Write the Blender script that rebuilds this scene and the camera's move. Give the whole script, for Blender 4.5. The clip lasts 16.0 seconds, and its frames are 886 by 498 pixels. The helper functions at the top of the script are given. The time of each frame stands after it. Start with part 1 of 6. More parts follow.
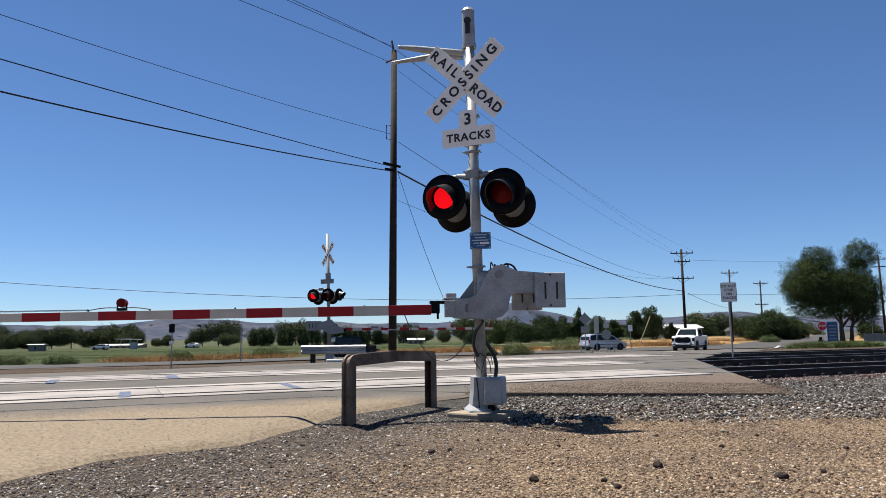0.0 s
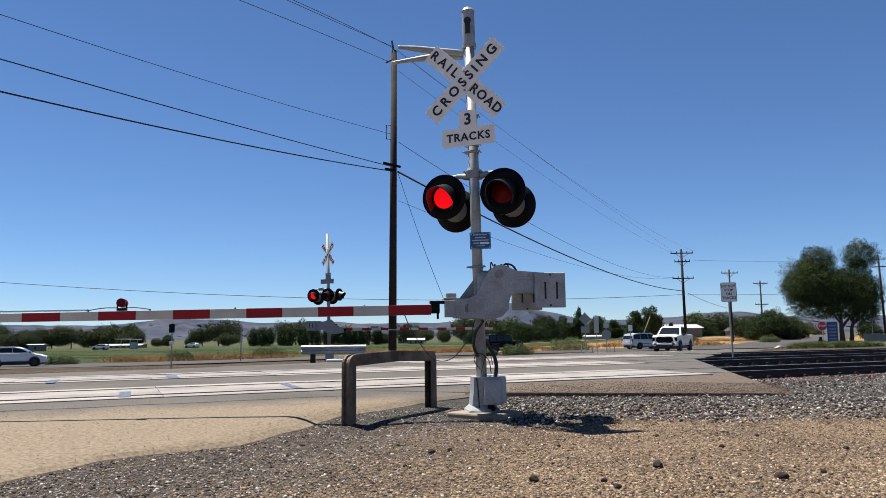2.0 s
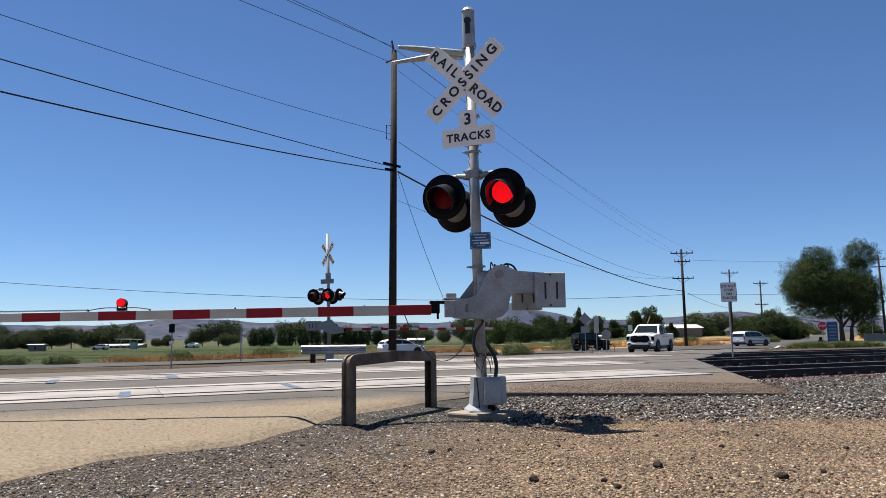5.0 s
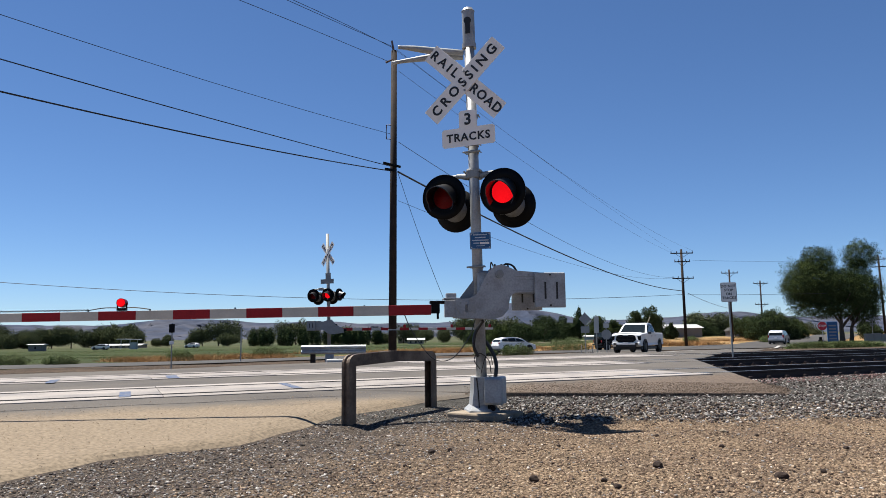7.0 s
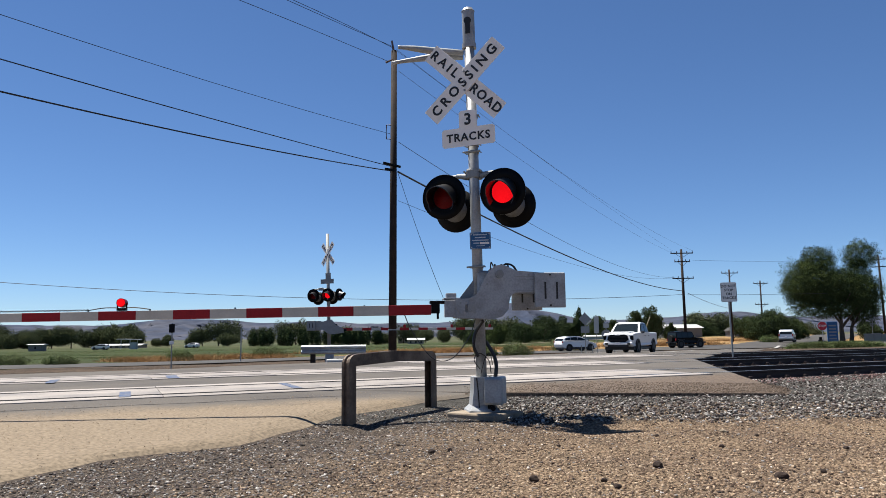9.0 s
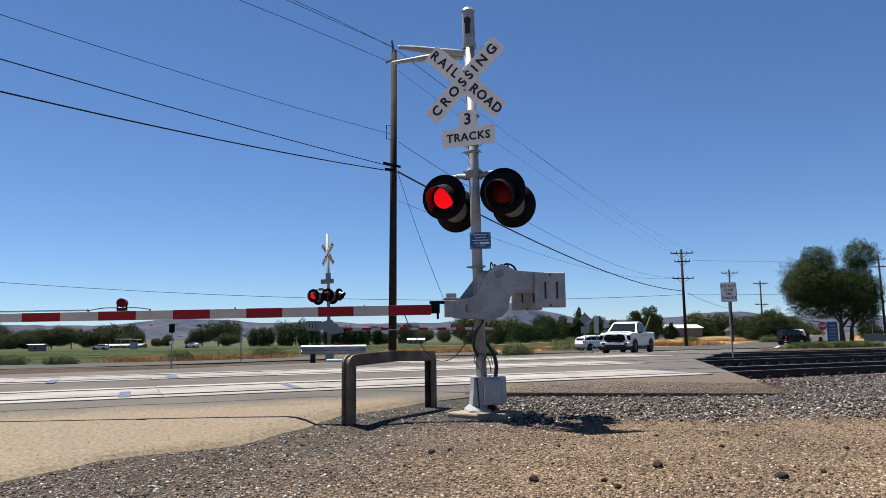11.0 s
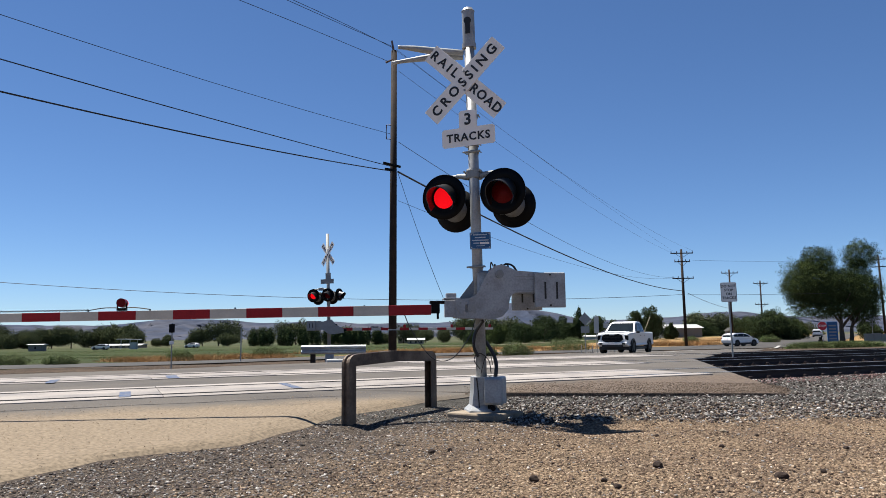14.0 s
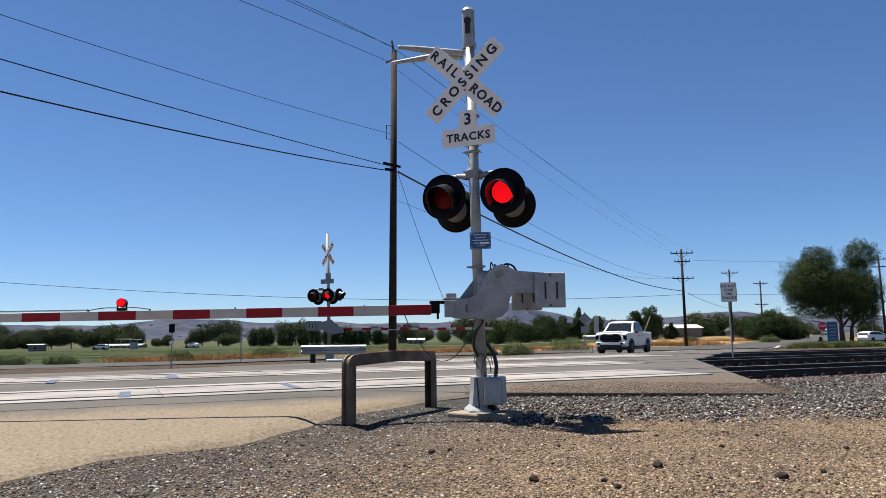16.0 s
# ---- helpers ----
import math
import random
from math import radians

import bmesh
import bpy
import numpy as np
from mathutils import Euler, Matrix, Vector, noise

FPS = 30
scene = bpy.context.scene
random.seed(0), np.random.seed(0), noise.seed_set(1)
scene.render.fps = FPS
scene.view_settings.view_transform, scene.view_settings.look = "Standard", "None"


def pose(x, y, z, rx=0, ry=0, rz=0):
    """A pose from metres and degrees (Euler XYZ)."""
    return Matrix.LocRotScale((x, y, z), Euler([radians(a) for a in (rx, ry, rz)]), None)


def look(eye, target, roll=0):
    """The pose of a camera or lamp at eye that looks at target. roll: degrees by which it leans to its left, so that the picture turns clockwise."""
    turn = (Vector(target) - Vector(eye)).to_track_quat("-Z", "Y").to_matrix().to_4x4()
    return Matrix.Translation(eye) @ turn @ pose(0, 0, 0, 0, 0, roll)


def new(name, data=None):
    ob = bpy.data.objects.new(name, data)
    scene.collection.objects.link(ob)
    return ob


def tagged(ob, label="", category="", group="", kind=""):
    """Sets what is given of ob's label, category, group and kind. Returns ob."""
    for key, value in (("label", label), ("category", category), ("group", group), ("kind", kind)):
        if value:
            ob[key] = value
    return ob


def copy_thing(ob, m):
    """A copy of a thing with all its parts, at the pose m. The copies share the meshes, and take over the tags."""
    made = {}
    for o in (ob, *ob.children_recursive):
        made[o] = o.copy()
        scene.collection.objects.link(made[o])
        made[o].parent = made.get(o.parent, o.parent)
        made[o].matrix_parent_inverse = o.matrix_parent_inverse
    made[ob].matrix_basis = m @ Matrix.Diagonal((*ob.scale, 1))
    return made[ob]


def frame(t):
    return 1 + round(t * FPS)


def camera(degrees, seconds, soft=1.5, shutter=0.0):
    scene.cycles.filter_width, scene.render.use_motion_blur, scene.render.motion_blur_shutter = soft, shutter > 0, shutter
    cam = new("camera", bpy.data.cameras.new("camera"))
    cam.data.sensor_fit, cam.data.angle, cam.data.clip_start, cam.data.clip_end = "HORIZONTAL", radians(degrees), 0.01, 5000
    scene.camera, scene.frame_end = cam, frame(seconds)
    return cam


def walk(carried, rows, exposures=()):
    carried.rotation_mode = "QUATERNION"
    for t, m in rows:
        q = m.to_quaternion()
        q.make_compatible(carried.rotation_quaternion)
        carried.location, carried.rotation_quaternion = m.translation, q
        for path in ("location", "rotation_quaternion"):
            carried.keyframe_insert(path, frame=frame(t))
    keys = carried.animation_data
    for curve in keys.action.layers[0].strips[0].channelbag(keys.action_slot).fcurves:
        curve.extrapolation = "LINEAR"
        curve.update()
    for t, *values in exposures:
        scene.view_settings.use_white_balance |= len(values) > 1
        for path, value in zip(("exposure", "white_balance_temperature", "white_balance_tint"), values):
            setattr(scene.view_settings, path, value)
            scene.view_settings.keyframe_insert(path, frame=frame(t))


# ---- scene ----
cam = camera(62.2, 16.0, soft=0.83)
EYE = (0.0, 0.0, 0.95)
PITCH = 6.75
VIEW = look(EYE, (0.0, math.cos(radians(PITCH)), 0.95 + math.sin(radians(PITCH))), -0.7)
walk(cam, [(0.0, VIEW), (16.0, VIEW)], exposures=[(0.0, 1.25, 5450, 10), (16.0, 1.25, 5450, 10)])

# ---- daylight ----
SUN_TO = Vector((-0.315, 0.24, 1.0)).normalized()
world = bpy.data.worlds.new("sky")
scene.world = world
world.use_nodes = True
wn, wl = world.node_tree.nodes, world.node_tree.links
sky = wn.new("ShaderNodeTexSky")
sky.sky_type, sky.sun_disc = "NISHITA", False
sky.sun_elevation = math.asin(SUN_TO.z)
sky.sun_rotation = math.atan2(SUN_TO.x, SUN_TO.y)
sky.air_density, sky.dust_density, sky.ozone_density, sky.altitude = 0.78, 0.0, 4.0, 200
wl.new(sky.outputs[0], wn["Background"].inputs[0])
wn["Background"].inputs[1].default_value = 0.0402
sun = new("sun", bpy.data.lights.new("sun", "SUN"))
sun.data.energy, sun.data.angle, sun.data.color = 5.0, radians(0.53), (1.0, 0.85, 0.64)
sun.matrix_world = look(SUN_TO * 50, (0, 0, 0))

# ---- materials ----
def material(name, color, rough=0.7, metal=0.0, scale=8.0, vary=0.25, bump=0.0, fine=60.0, second=None, glow=0.0,
             glass=0.0, spec=None, patch=0.5, spread=0.0, island=False):
    """A surface with coarse stains and fine grain in metres; second: the colour of the stains."""
    m = bpy.data.materials.new(name)
    m.use_nodes = True
    n, l = m.node_tree.nodes, m.node_tree.links
    b = n["Principled BSDF"]
    geo = n.new("ShaderNodeTexCoord")
    big = n.new("ShaderNodeTexNoise")
    big.inputs["Scale"].default_value, big.inputs["Detail"].default_value = scale, 5
    small = n.new("ShaderNodeTexNoise")
    small.inputs["Scale"].default_value, small.inputs["Detail"].default_value = fine, 3
    l.new(geo.outputs["Object"], big.inputs["Vector"])
    l.new(geo.outputs["Object"], small.inputs["Vector"])
    ramp = n.new("ShaderNodeMapRange")
    ramp.inputs[1].default_value, ramp.inputs[2].default_value = patch - 0.15, patch + 0.15
    l.new(big.outputs["Fac"], ramp.inputs[0])
    mix = n.new("ShaderNodeMixRGB")
    sec = second or [c * (1 - vary) for c in color]
    mix.inputs[1].default_value, mix.inputs[2].default_value = (*color, 1), (*sec, 1)
    l.new(ramp.outputs[0], mix.inputs[0])
    grain = n.new("ShaderNodeMapRange")
    grain.inputs[1].default_value, grain.inputs[2].default_value = 0.25, 0.75
    grain.inputs[3].default_value, grain.inputs[4].default_value = 1 - vary, 1 + vary
    l.new(small.outputs["Fac"], grain.inputs[0])
    mul = n.new("ShaderNodeVectorMath")
    mul.operation = "SCALE"
    l.new(mix.outputs[0], mul.inputs[0])
    l.new(grain.outputs[0], mul.inputs[3])
    out = mul.outputs[0]
    if spread:
        if island:
            rnd = n.new("ShaderNodeNewGeometry").outputs["Random Per Island"]
        else:
            rnd = n.new("ShaderNodeObjectInfo").outputs["Random"]
        rr = n.new("ShaderNodeMapRange")
        rr.inputs[3].default_value, rr.inputs[4].default_value = 1 - spread, 1 + spread
        l.new(rnd, rr.inputs[0])
        mul2 = n.new("ShaderNodeVectorMath")
        mul2.operation = "SCALE"
        l.new(out, mul2.inputs[0])
        l.new(rr.outputs[0], mul2.inputs[3])
        out = mul2.outputs[0]
    l.new(out, b.inputs["Base Color"])
    b.inputs["Roughness"].default_value, b.inputs["Metallic"].default_value = rough, metal
    b.inputs["Specular IOR Level"].default_value = spec if spec is not None else (0.15 if rough >= 0.8 else 0.5)
    if glass:
        b.inputs["Transmission Weight"].default_value = glass
    if glow:
        l.new(out, b.inputs["Emission Color"])
        b.inputs["Emission Strength"].default_value = glow
    if bump:
        bp = n.new("ShaderNodeBump")
        bp.inputs["Strength"].default_value, bp.inputs["Distance"].default_value = 0.6, bump
        l.new(small.outputs["Fac"], bp.inputs["Height"])
        l.new(bp.outputs[0], b.inputs["Normal"])
    return m


def stone_material(name, shades):
    """Loose stones: each one takes a shade of its own."""
    m = bpy.data.materials.new(name)
    m.use_nodes = True
    n, l = m.node_tree.nodes, m.node_tree.links
    b = n["Principled BSDF"]
    geo = n.new("ShaderNodeNewGeometry")
    ramp = n.new("ShaderNodeValToRGB")
    ramp.color_ramp.elements[0].color = (*shades[0], 1)
    ramp.color_ramp.elements[1].color = (*shades[-1], 1)
    for i, c in enumerate(shades[1:-1]):
        e = ramp.color_ramp.elements.new((i + 1) / (len(shades) - 1))
        e.color = (*c, 1)
    l.new(geo.outputs["Random Per Island"], ramp.inputs[0])
    tc = n.new("ShaderNodeTexCoord")
    nz = n.new("ShaderNodeTexNoise")
    nz.inputs["Scale"].default_value = 90
    l.new(tc.outputs["Object"], nz.inputs["Vector"])
    g = n.new("ShaderNodeMapRange")
    g.inputs[3].default_value, g.inputs[4].default_value = 0.6, 1.4
    l.new(nz.outputs["Fac"], g.inputs[0])
    mul = n.new("ShaderNodeVectorMath")
    mul.operation = "SCALE"
    l.new(ramp.outputs[0], mul.inputs[0])
    l.new(g.outputs[0], mul.inputs[3])
    l.new(mul.outputs[0], b.inputs["Base Color"])
    b.inputs["Roughness"].default_value = 0.88
    b.inputs["Specular IOR Level"].default_value = 0.15
    return m


M = {}
M["galv"] = material("aluminium_paint", (0.325, 0.335, 0.345), 0.5, 0.15, 5, 0.16, 0.0006, 45, (0.222, 0.224, 0.222), patch=0.56)
M["galv_dull"] = material("galvanised_steel", (0.27, 0.275, 0.27), 0.6, 0.3, 9, 0.12, 0.0008, 90)
M["sign_white"] = material("sign_white", (0.84, 0.80, 0.75), 0.5, 0, 5, 0.03, 0, 50, (0.78, 0.735, 0.68))
M["sign_black"] = material("sign_black", (0.012, 0.012, 0.013), 0.5, 0, 5, 0.1)
M["sign_back"] = material("sign_back_aluminium", (0.24, 0.245, 0.245), 0.5, 0.2, 5, 0.1)
M["lamp_black"] = material("lamp_black", (0.0028, 0.0028, 0.0034), 0.5, 0, 14, 0.2, spec=0.12)
# hoods: lamp_black made paler and shinier, the sunlit grey sheen partly in the colour
M["hood"] = material("sunlit_sheen_black", (0.010, 0.010, 0.011), 0.38, 0, 14, 0.25, spec=0.55)
M["housing"] = material("grey_lamp_housing", (0.16, 0.16, 0.155), 0.55, 0, 9, 0.2)
M["lens_off"] = material("red_lens", (0.13, 0.004, 0.006), 0.35, 0, 60, 0.25, 0.001, 240, spec=0.1)
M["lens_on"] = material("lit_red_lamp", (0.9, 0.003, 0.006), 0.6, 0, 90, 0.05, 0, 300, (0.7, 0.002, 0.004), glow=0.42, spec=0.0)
M["red_stripe"] = material("red_sheeting", (0.27, 0.008, 0.014), 0.5, 0, 7, 0.12, spec=0.25)
M["white_stripe"] = material("white_sheeting", (0.53, 0.50, 0.44), 0.55, 0, 3, 0.06, 0, 40, (0.45, 0.42, 0.37), spec=0.3)
M["blue_sign"] = material("blue_sign", (0.015, 0.085, 0.22), 0.45, 0, 8, 0.06)
M["notice_white"] = material("worn_white_print", (0.50, 0.56, 0.62), 0.5, 0, 30, 0.2)
M["rust"] = material("weathered_steel", (0.115, 0.075, 0.052), 0.65, 0.35, 7, 0.25, 0.001, 80, (0.060, 0.042, 0.034))
M["rust_bar"] = material("worn_painted_steel", (0.150, 0.112, 0.080), 0.55, 0.1, 4, 0.25, 0.0012, 40, (0.050, 0.033, 0.024), spec=0.3)
M["rail"] = material("rail_steel", (0.028, 0.016, 0.014), 0.7, 0.2, 9, 0.2, 0.001, 60)
M["rail_head"] = material("polished_rail_head", (0.45, 0.44, 0.43), 0.28, 0.9, 9, 0.1)
M["tie"] = material("creosoted_tie", (0.024, 0.017, 0.014), 0.85, 0, 6, 0.3, 0.003, 45, spread=0.3)
M["wood_pole"] = material("creosoted_pole", (0.036, 0.026, 0.021), 0.85, 0, 3, 0.3, 0.003, 30, (0.022, 0.017, 0.015))
M["wire"] = material("wire_black", (0.012, 0.012, 0.012), 0.6, 0, 5, 0.1)
M["cable"] = material("cable_black", (0.012, 0.011, 0.011), 0.5, 0, 20, 0.2)
M["insulator"] = material("insulator", (0.10, 0.07, 0.06), 0.3, 0, 5, 0.1)
M["concrete"] = material("concrete_base", (0.238, 0.197, 0.147), 0.9, 0, 4, 0.15, 0.002, 60, (0.176, 0.143, 0.105))
M["panel"] = material("concrete_panel", (0.278, 0.252, 0.230), 0.85, 0, 1.1, 0.16, 0.0015, 30, (0.175, 0.163, 0.158), patch=0.53, spread=0.10)
M["flange"] = material("flangeway_rubber", (0.022, 0.021, 0.021), 0.85, 0, 5, 0.2)
M["paint_blue"] = material("utility_mark_paint", (0.050, 0.075, 0.150), 0.85, 0, 7, 0.3, 0, 30, (0.13, 0.135, 0.155))
M["line"] = material("road_paint", (0.385, 0.378, 0.350), 0.8, 0, 3, 0.2, 0, 20, (0.196, 0.189, 0.182))
M["car_white"] = material("white_car_paint", (0.68, 0.68, 0.68), 0.25, 0, 2, 0.02)
M["car_silver"] = material("silver_car_paint", (0.42, 0.43, 0.45), 0.28, 0.5, 2, 0.03)
M["car_black"] = material("black_car_paint", (0.005, 0.005, 0.006), 0.25, 0, 2, 0.05, spec=0.1)
M["car_glass"] = material("tinted_glass", (0.012, 0.016, 0.018), 0.04, 0, 2, 0.05, spec=0.3)
M["trim_black"] = material("black_plastic", (0.014, 0.014, 0.015), 0.55, 0, 8, 0.1)
M["tyre"] = material("tyre_rubber", (0.018, 0.018, 0.018), 0.85, 0, 12, 0.2)
M["rim"] = material("alloy_rim", (0.40, 0.40, 0.41), 0.35, 0.8, 8, 0.1)
M["headlamp"] = material("headlamp_glass", (0.70, 0.72, 0.74), 0.1, 0, 8, 0.1)
M["tail"] = material("tail_lamp", (0.30, 0.015, 0.015), 0.25, 0, 8, 0.1)
M["bark"] = material("bark", (0.12, 0.085, 0.06), 0.9, 0, 4, 0.3, 0.01, 20)
M["leaf"] = material("green_leaves", (0.072, 0.090, 0.032), 0.7, 0, 0.5, 0.3, 0, 3, (0.042, 0.058, 0.024), spread=0.22, island=True, spec=0.0)
M["leaf_dark"] = material("dark_leaves", (0.055, 0.072, 0.032), 0.6, 0, 0.3, 0.3, 0, 3, (0.036, 0.050, 0.024), spread=0.22, island=True, spec=0.0)
M["leaf_far"] = material("far_leaves", (0.088, 0.098, 0.046), 0.8, 0, 0.12, 0.3, 0, 1, (0.062, 0.074, 0.042), spread=0.3, island=True, spec=0.0)
M["grass"] = material("green_grass", (0.044, 0.068, 0.017), 0.85, 0, 1.0, 0.3, 0, 6, (0.066, 0.080, 0.024), spread=0.3, island=True, spec=0.08)
M["verge"] = material("verge_grass", (0.085, 0.118, 0.040), 0.85, 0, 1.0, 0.3, 0, 6, (0.105, 0.115, 0.050), spread=0.3, island=True, spec=0.08)
M["dry_grass"] = material("dry_grass", (0.30, 0.170, 0.068), 0.85, 0, 0.6, 0.25, 0, 6, (0.19, 0.125, 0.055), spread=0.3, island=True, spec=0.08)
M["ballast"] = stone_material("ballast_stone", ((0.012, 0.010, 0.009), (0.045, 0.037, 0.033), (0.10, 0.075, 0.066), (0.15, 0.135, 0.125), (0.19, 0.178, 0.165), (0.46, 0.43, 0.395)))
M["pebble"] = stone_material("tan_pebbles", ((0.035, 0.024, 0.018), (0.115, 0.080, 0.056), (0.205, 0.145, 0.095), (0.265, 0.192, 0.125), (0.37, 0.295, 0.21)))
M["red_ballast"] = stone_material("reddish_ballast", ((0.05, 0.030, 0.028), (0.16, 0.095, 0.088), (0.26, 0.20, 0.185)))
M["dark_grit"] = stone_material("dark_grit", ((0.035, 0.027, 0.021), (0.085, 0.064, 0.049), (0.15, 0.113, 0.085)))
M["dark_stone"] = material("dark_stone", (0.038, 0.027, 0.022), 0.85, 0, 20, 0.3, 0.002, 60)
M["roof_white"] = material("pale_metal_roof", (0.42, 0.42, 0.40), 0.5, 0, 1, 0.05)
M["wall_grey"] = material("grey_wall", (0.17, 0.17, 0.165), 0.8, 0, 0.5, 0.1)
M["wall_tan"] = material("tan_wall", (0.36, 0.29, 0.22), 0.8, 0, 0.5, 0.1)
M["stop_red"] = material("stop_red", (0.50, 0.02, 0.03), 0.45, 0, 5, 0.05)


def ground_material():
    """Tan gravel near by, brown dirt beside the tracks, fields beyond, by the distance n from the rails."""
    m = bpy.data.materials.new("bare_ground")
    m.use_nodes = True
    n, l = m.node_tree.nodes, m.node_tree.links
    b = n["Principled BSDF"]
    tc = n.new("ShaderNodeTexCoord")
    sep = n.new("ShaderNodeSeparateXYZ")
    l.new(tc.outputs["Object"], sep.inputs[0])

    def noise_at(scale, detail=5):
        x = n.new("ShaderNodeTexNoise")
        x.inputs["Scale"].default_value, x.inputs["Detail"].default_value = scale, detail
        l.new(tc.outputs["Object"], x.inputs["Vector"])
        return x.outputs["Fac"]

    def math_node(op, a, c):
        x = n.new("ShaderNodeMath")
        x.operation = op
        for i, v in enumerate((a, c)):
            if isinstance(v, (int, float)):
                x.inputs[i].default_value = v
            else:
                l.new(v, x.inputs[i])
        return x.outputs[0]

    def step(v, lo, hi):
        x = n.new("ShaderNodeMapRange")
        x.inputs[1].default_value, x.inputs[2].default_value = lo, hi
        l.new(v, x.inputs[0])
        return x.outputs[0]

    def mix(f, a, c):
        x = n.new("ShaderNodeMixRGB")
        l.new(f, x.inputs[0])
        for i, v in ((1, a), (2, c)):
            if isinstance(v, tuple):
                x.inputs[i].default_value = (*v, 1)
            else:
                l.new(v, x.inputs[i])
        return x.outputs[0]

    across = math_node("ADD", math_node("MULTIPLY", sep.outputs[0], -0.4067), math_node("MULTIPLY", sep.outputs[1], 0.9135))
    wob = math_node("MULTIPLY", math_node("SUBTRACT", noise_at(0.9), 0.5), 1.2)
    a1 = math_node("ADD", across, wob)
    fine = noise_at(45, 4)
    cells = n.new("ShaderNodeTexVoronoi")
    cells.inputs["Scale"].default_value = 62
    l.new(tc.outputs["Object"], cells.inputs["Vector"])
    sepc = n.new("ShaderNodeSeparateColor")
    l.new(cells.outputs["Color"], sepc.inputs[0])
    chip = n.new("ShaderNodeMapRange")
    chip.inputs[3].default_value, chip.inputs[4].default_value = 0.35, 1.65
    l.new(sepc.outputs[0], chip.inputs[0])
    tan = mix(step(noise_at(0.75), 0.42, 0.60), (0.180, 0.132, 0.086), (0.118, 0.086, 0.060))
    grey = mix(step(noise_at(7), 0.4, 0.65), (0.084, 0.068, 0.054), (0.052, 0.043, 0.036))
    # grey gravel towards the road side, tan dirt on the open side
    side = math_node("ADD", math_node("MULTIPLY", sep.outputs[0], 0.75), math_node("ADD", math_node("MULTIPLY", sep.outputs[1], -0.35), math_node("MULTIPLY", wob, 0.9)))
    near = mix(step(side, -3.3, -1.4), grey, tan)
    ball = mix(step(noise_at(9), 0.4, 0.6), (0.069, 0.065, 0.057), (0.045, 0.042, 0.037))
    c = mix(step(math_node("ADD", sep.outputs[1], math_node("MULTIPLY", wob, 0.6)), 8.1, 8.6), near, ball)
    dirt = mix(step(noise_at(0.5), 0.4, 0.6), (0.080, 0.058, 0.040), (0.052, 0.038, 0.027))
    c = mix(step(a1, 23.5, 24.5), c, dirt)
    wob2 = math_node("MULTIPLY", math_node("SUBTRACT", noise_at(0.12), 0.5), 16)
    a2 = math_node("ADD", across, wob2)
    straw = mix(step(noise_at(0.25), 0.42, 0.62), (0.27, 0.165, 0.068), (0.17, 0.125, 0.058))
    c = mix(step(a2, 69, 71), c, straw)
    green = mix(step(noise_at(0.06), 0.4, 0.6), (0.029, 0.044, 0.012), (0.042, 0.047, 0.017))
    c = mix(step(math_node("ADD", a2, math_node("MULTIPLY", sep.outputs[0], -0.95)), 80, 92), c, green)
    far = mix(step(noise_at(0.01), 0.4, 0.6), (0.045, 0.055, 0.026), (0.075, 0.070, 0.038))
    c = mix(step(across, 240, 400), c, far)
    g = n.new("ShaderNodeMapRange")
    g.inputs[1].default_value, g.inputs[2].default_value, g.inputs[3].default_value, g.inputs[4].default_value = 0.3, 0.7, 0.62, 1.32
    l.new(fine, g.inputs[0])
    both = math_node("MULTIPLY", g.outputs[0], chip.outputs[0])
    mul = n.new("ShaderNodeVectorMath")
    mul.operation = "SCALE"
    l.new(c, mul.inputs[0])
    l.new(both, mul.inputs[3])
    l.new(mul.outputs[0], b.inputs["Base Color"])
    b.inputs["Roughness"].default_value = 0.92
    b.inputs["Specular IOR Level"].default_value = 0.1
    bp = n.new("ShaderNodeBump")
    bp.inputs["Strength"].default_value, bp.inputs["Distance"].default_value = 1.0, 0.02
    l.new(math_node("SUBTRACT", fine, cells.outputs["Distance"]), bp.inputs["Height"])
    l.new(bp.outputs[0], b.inputs["Normal"])
    return m


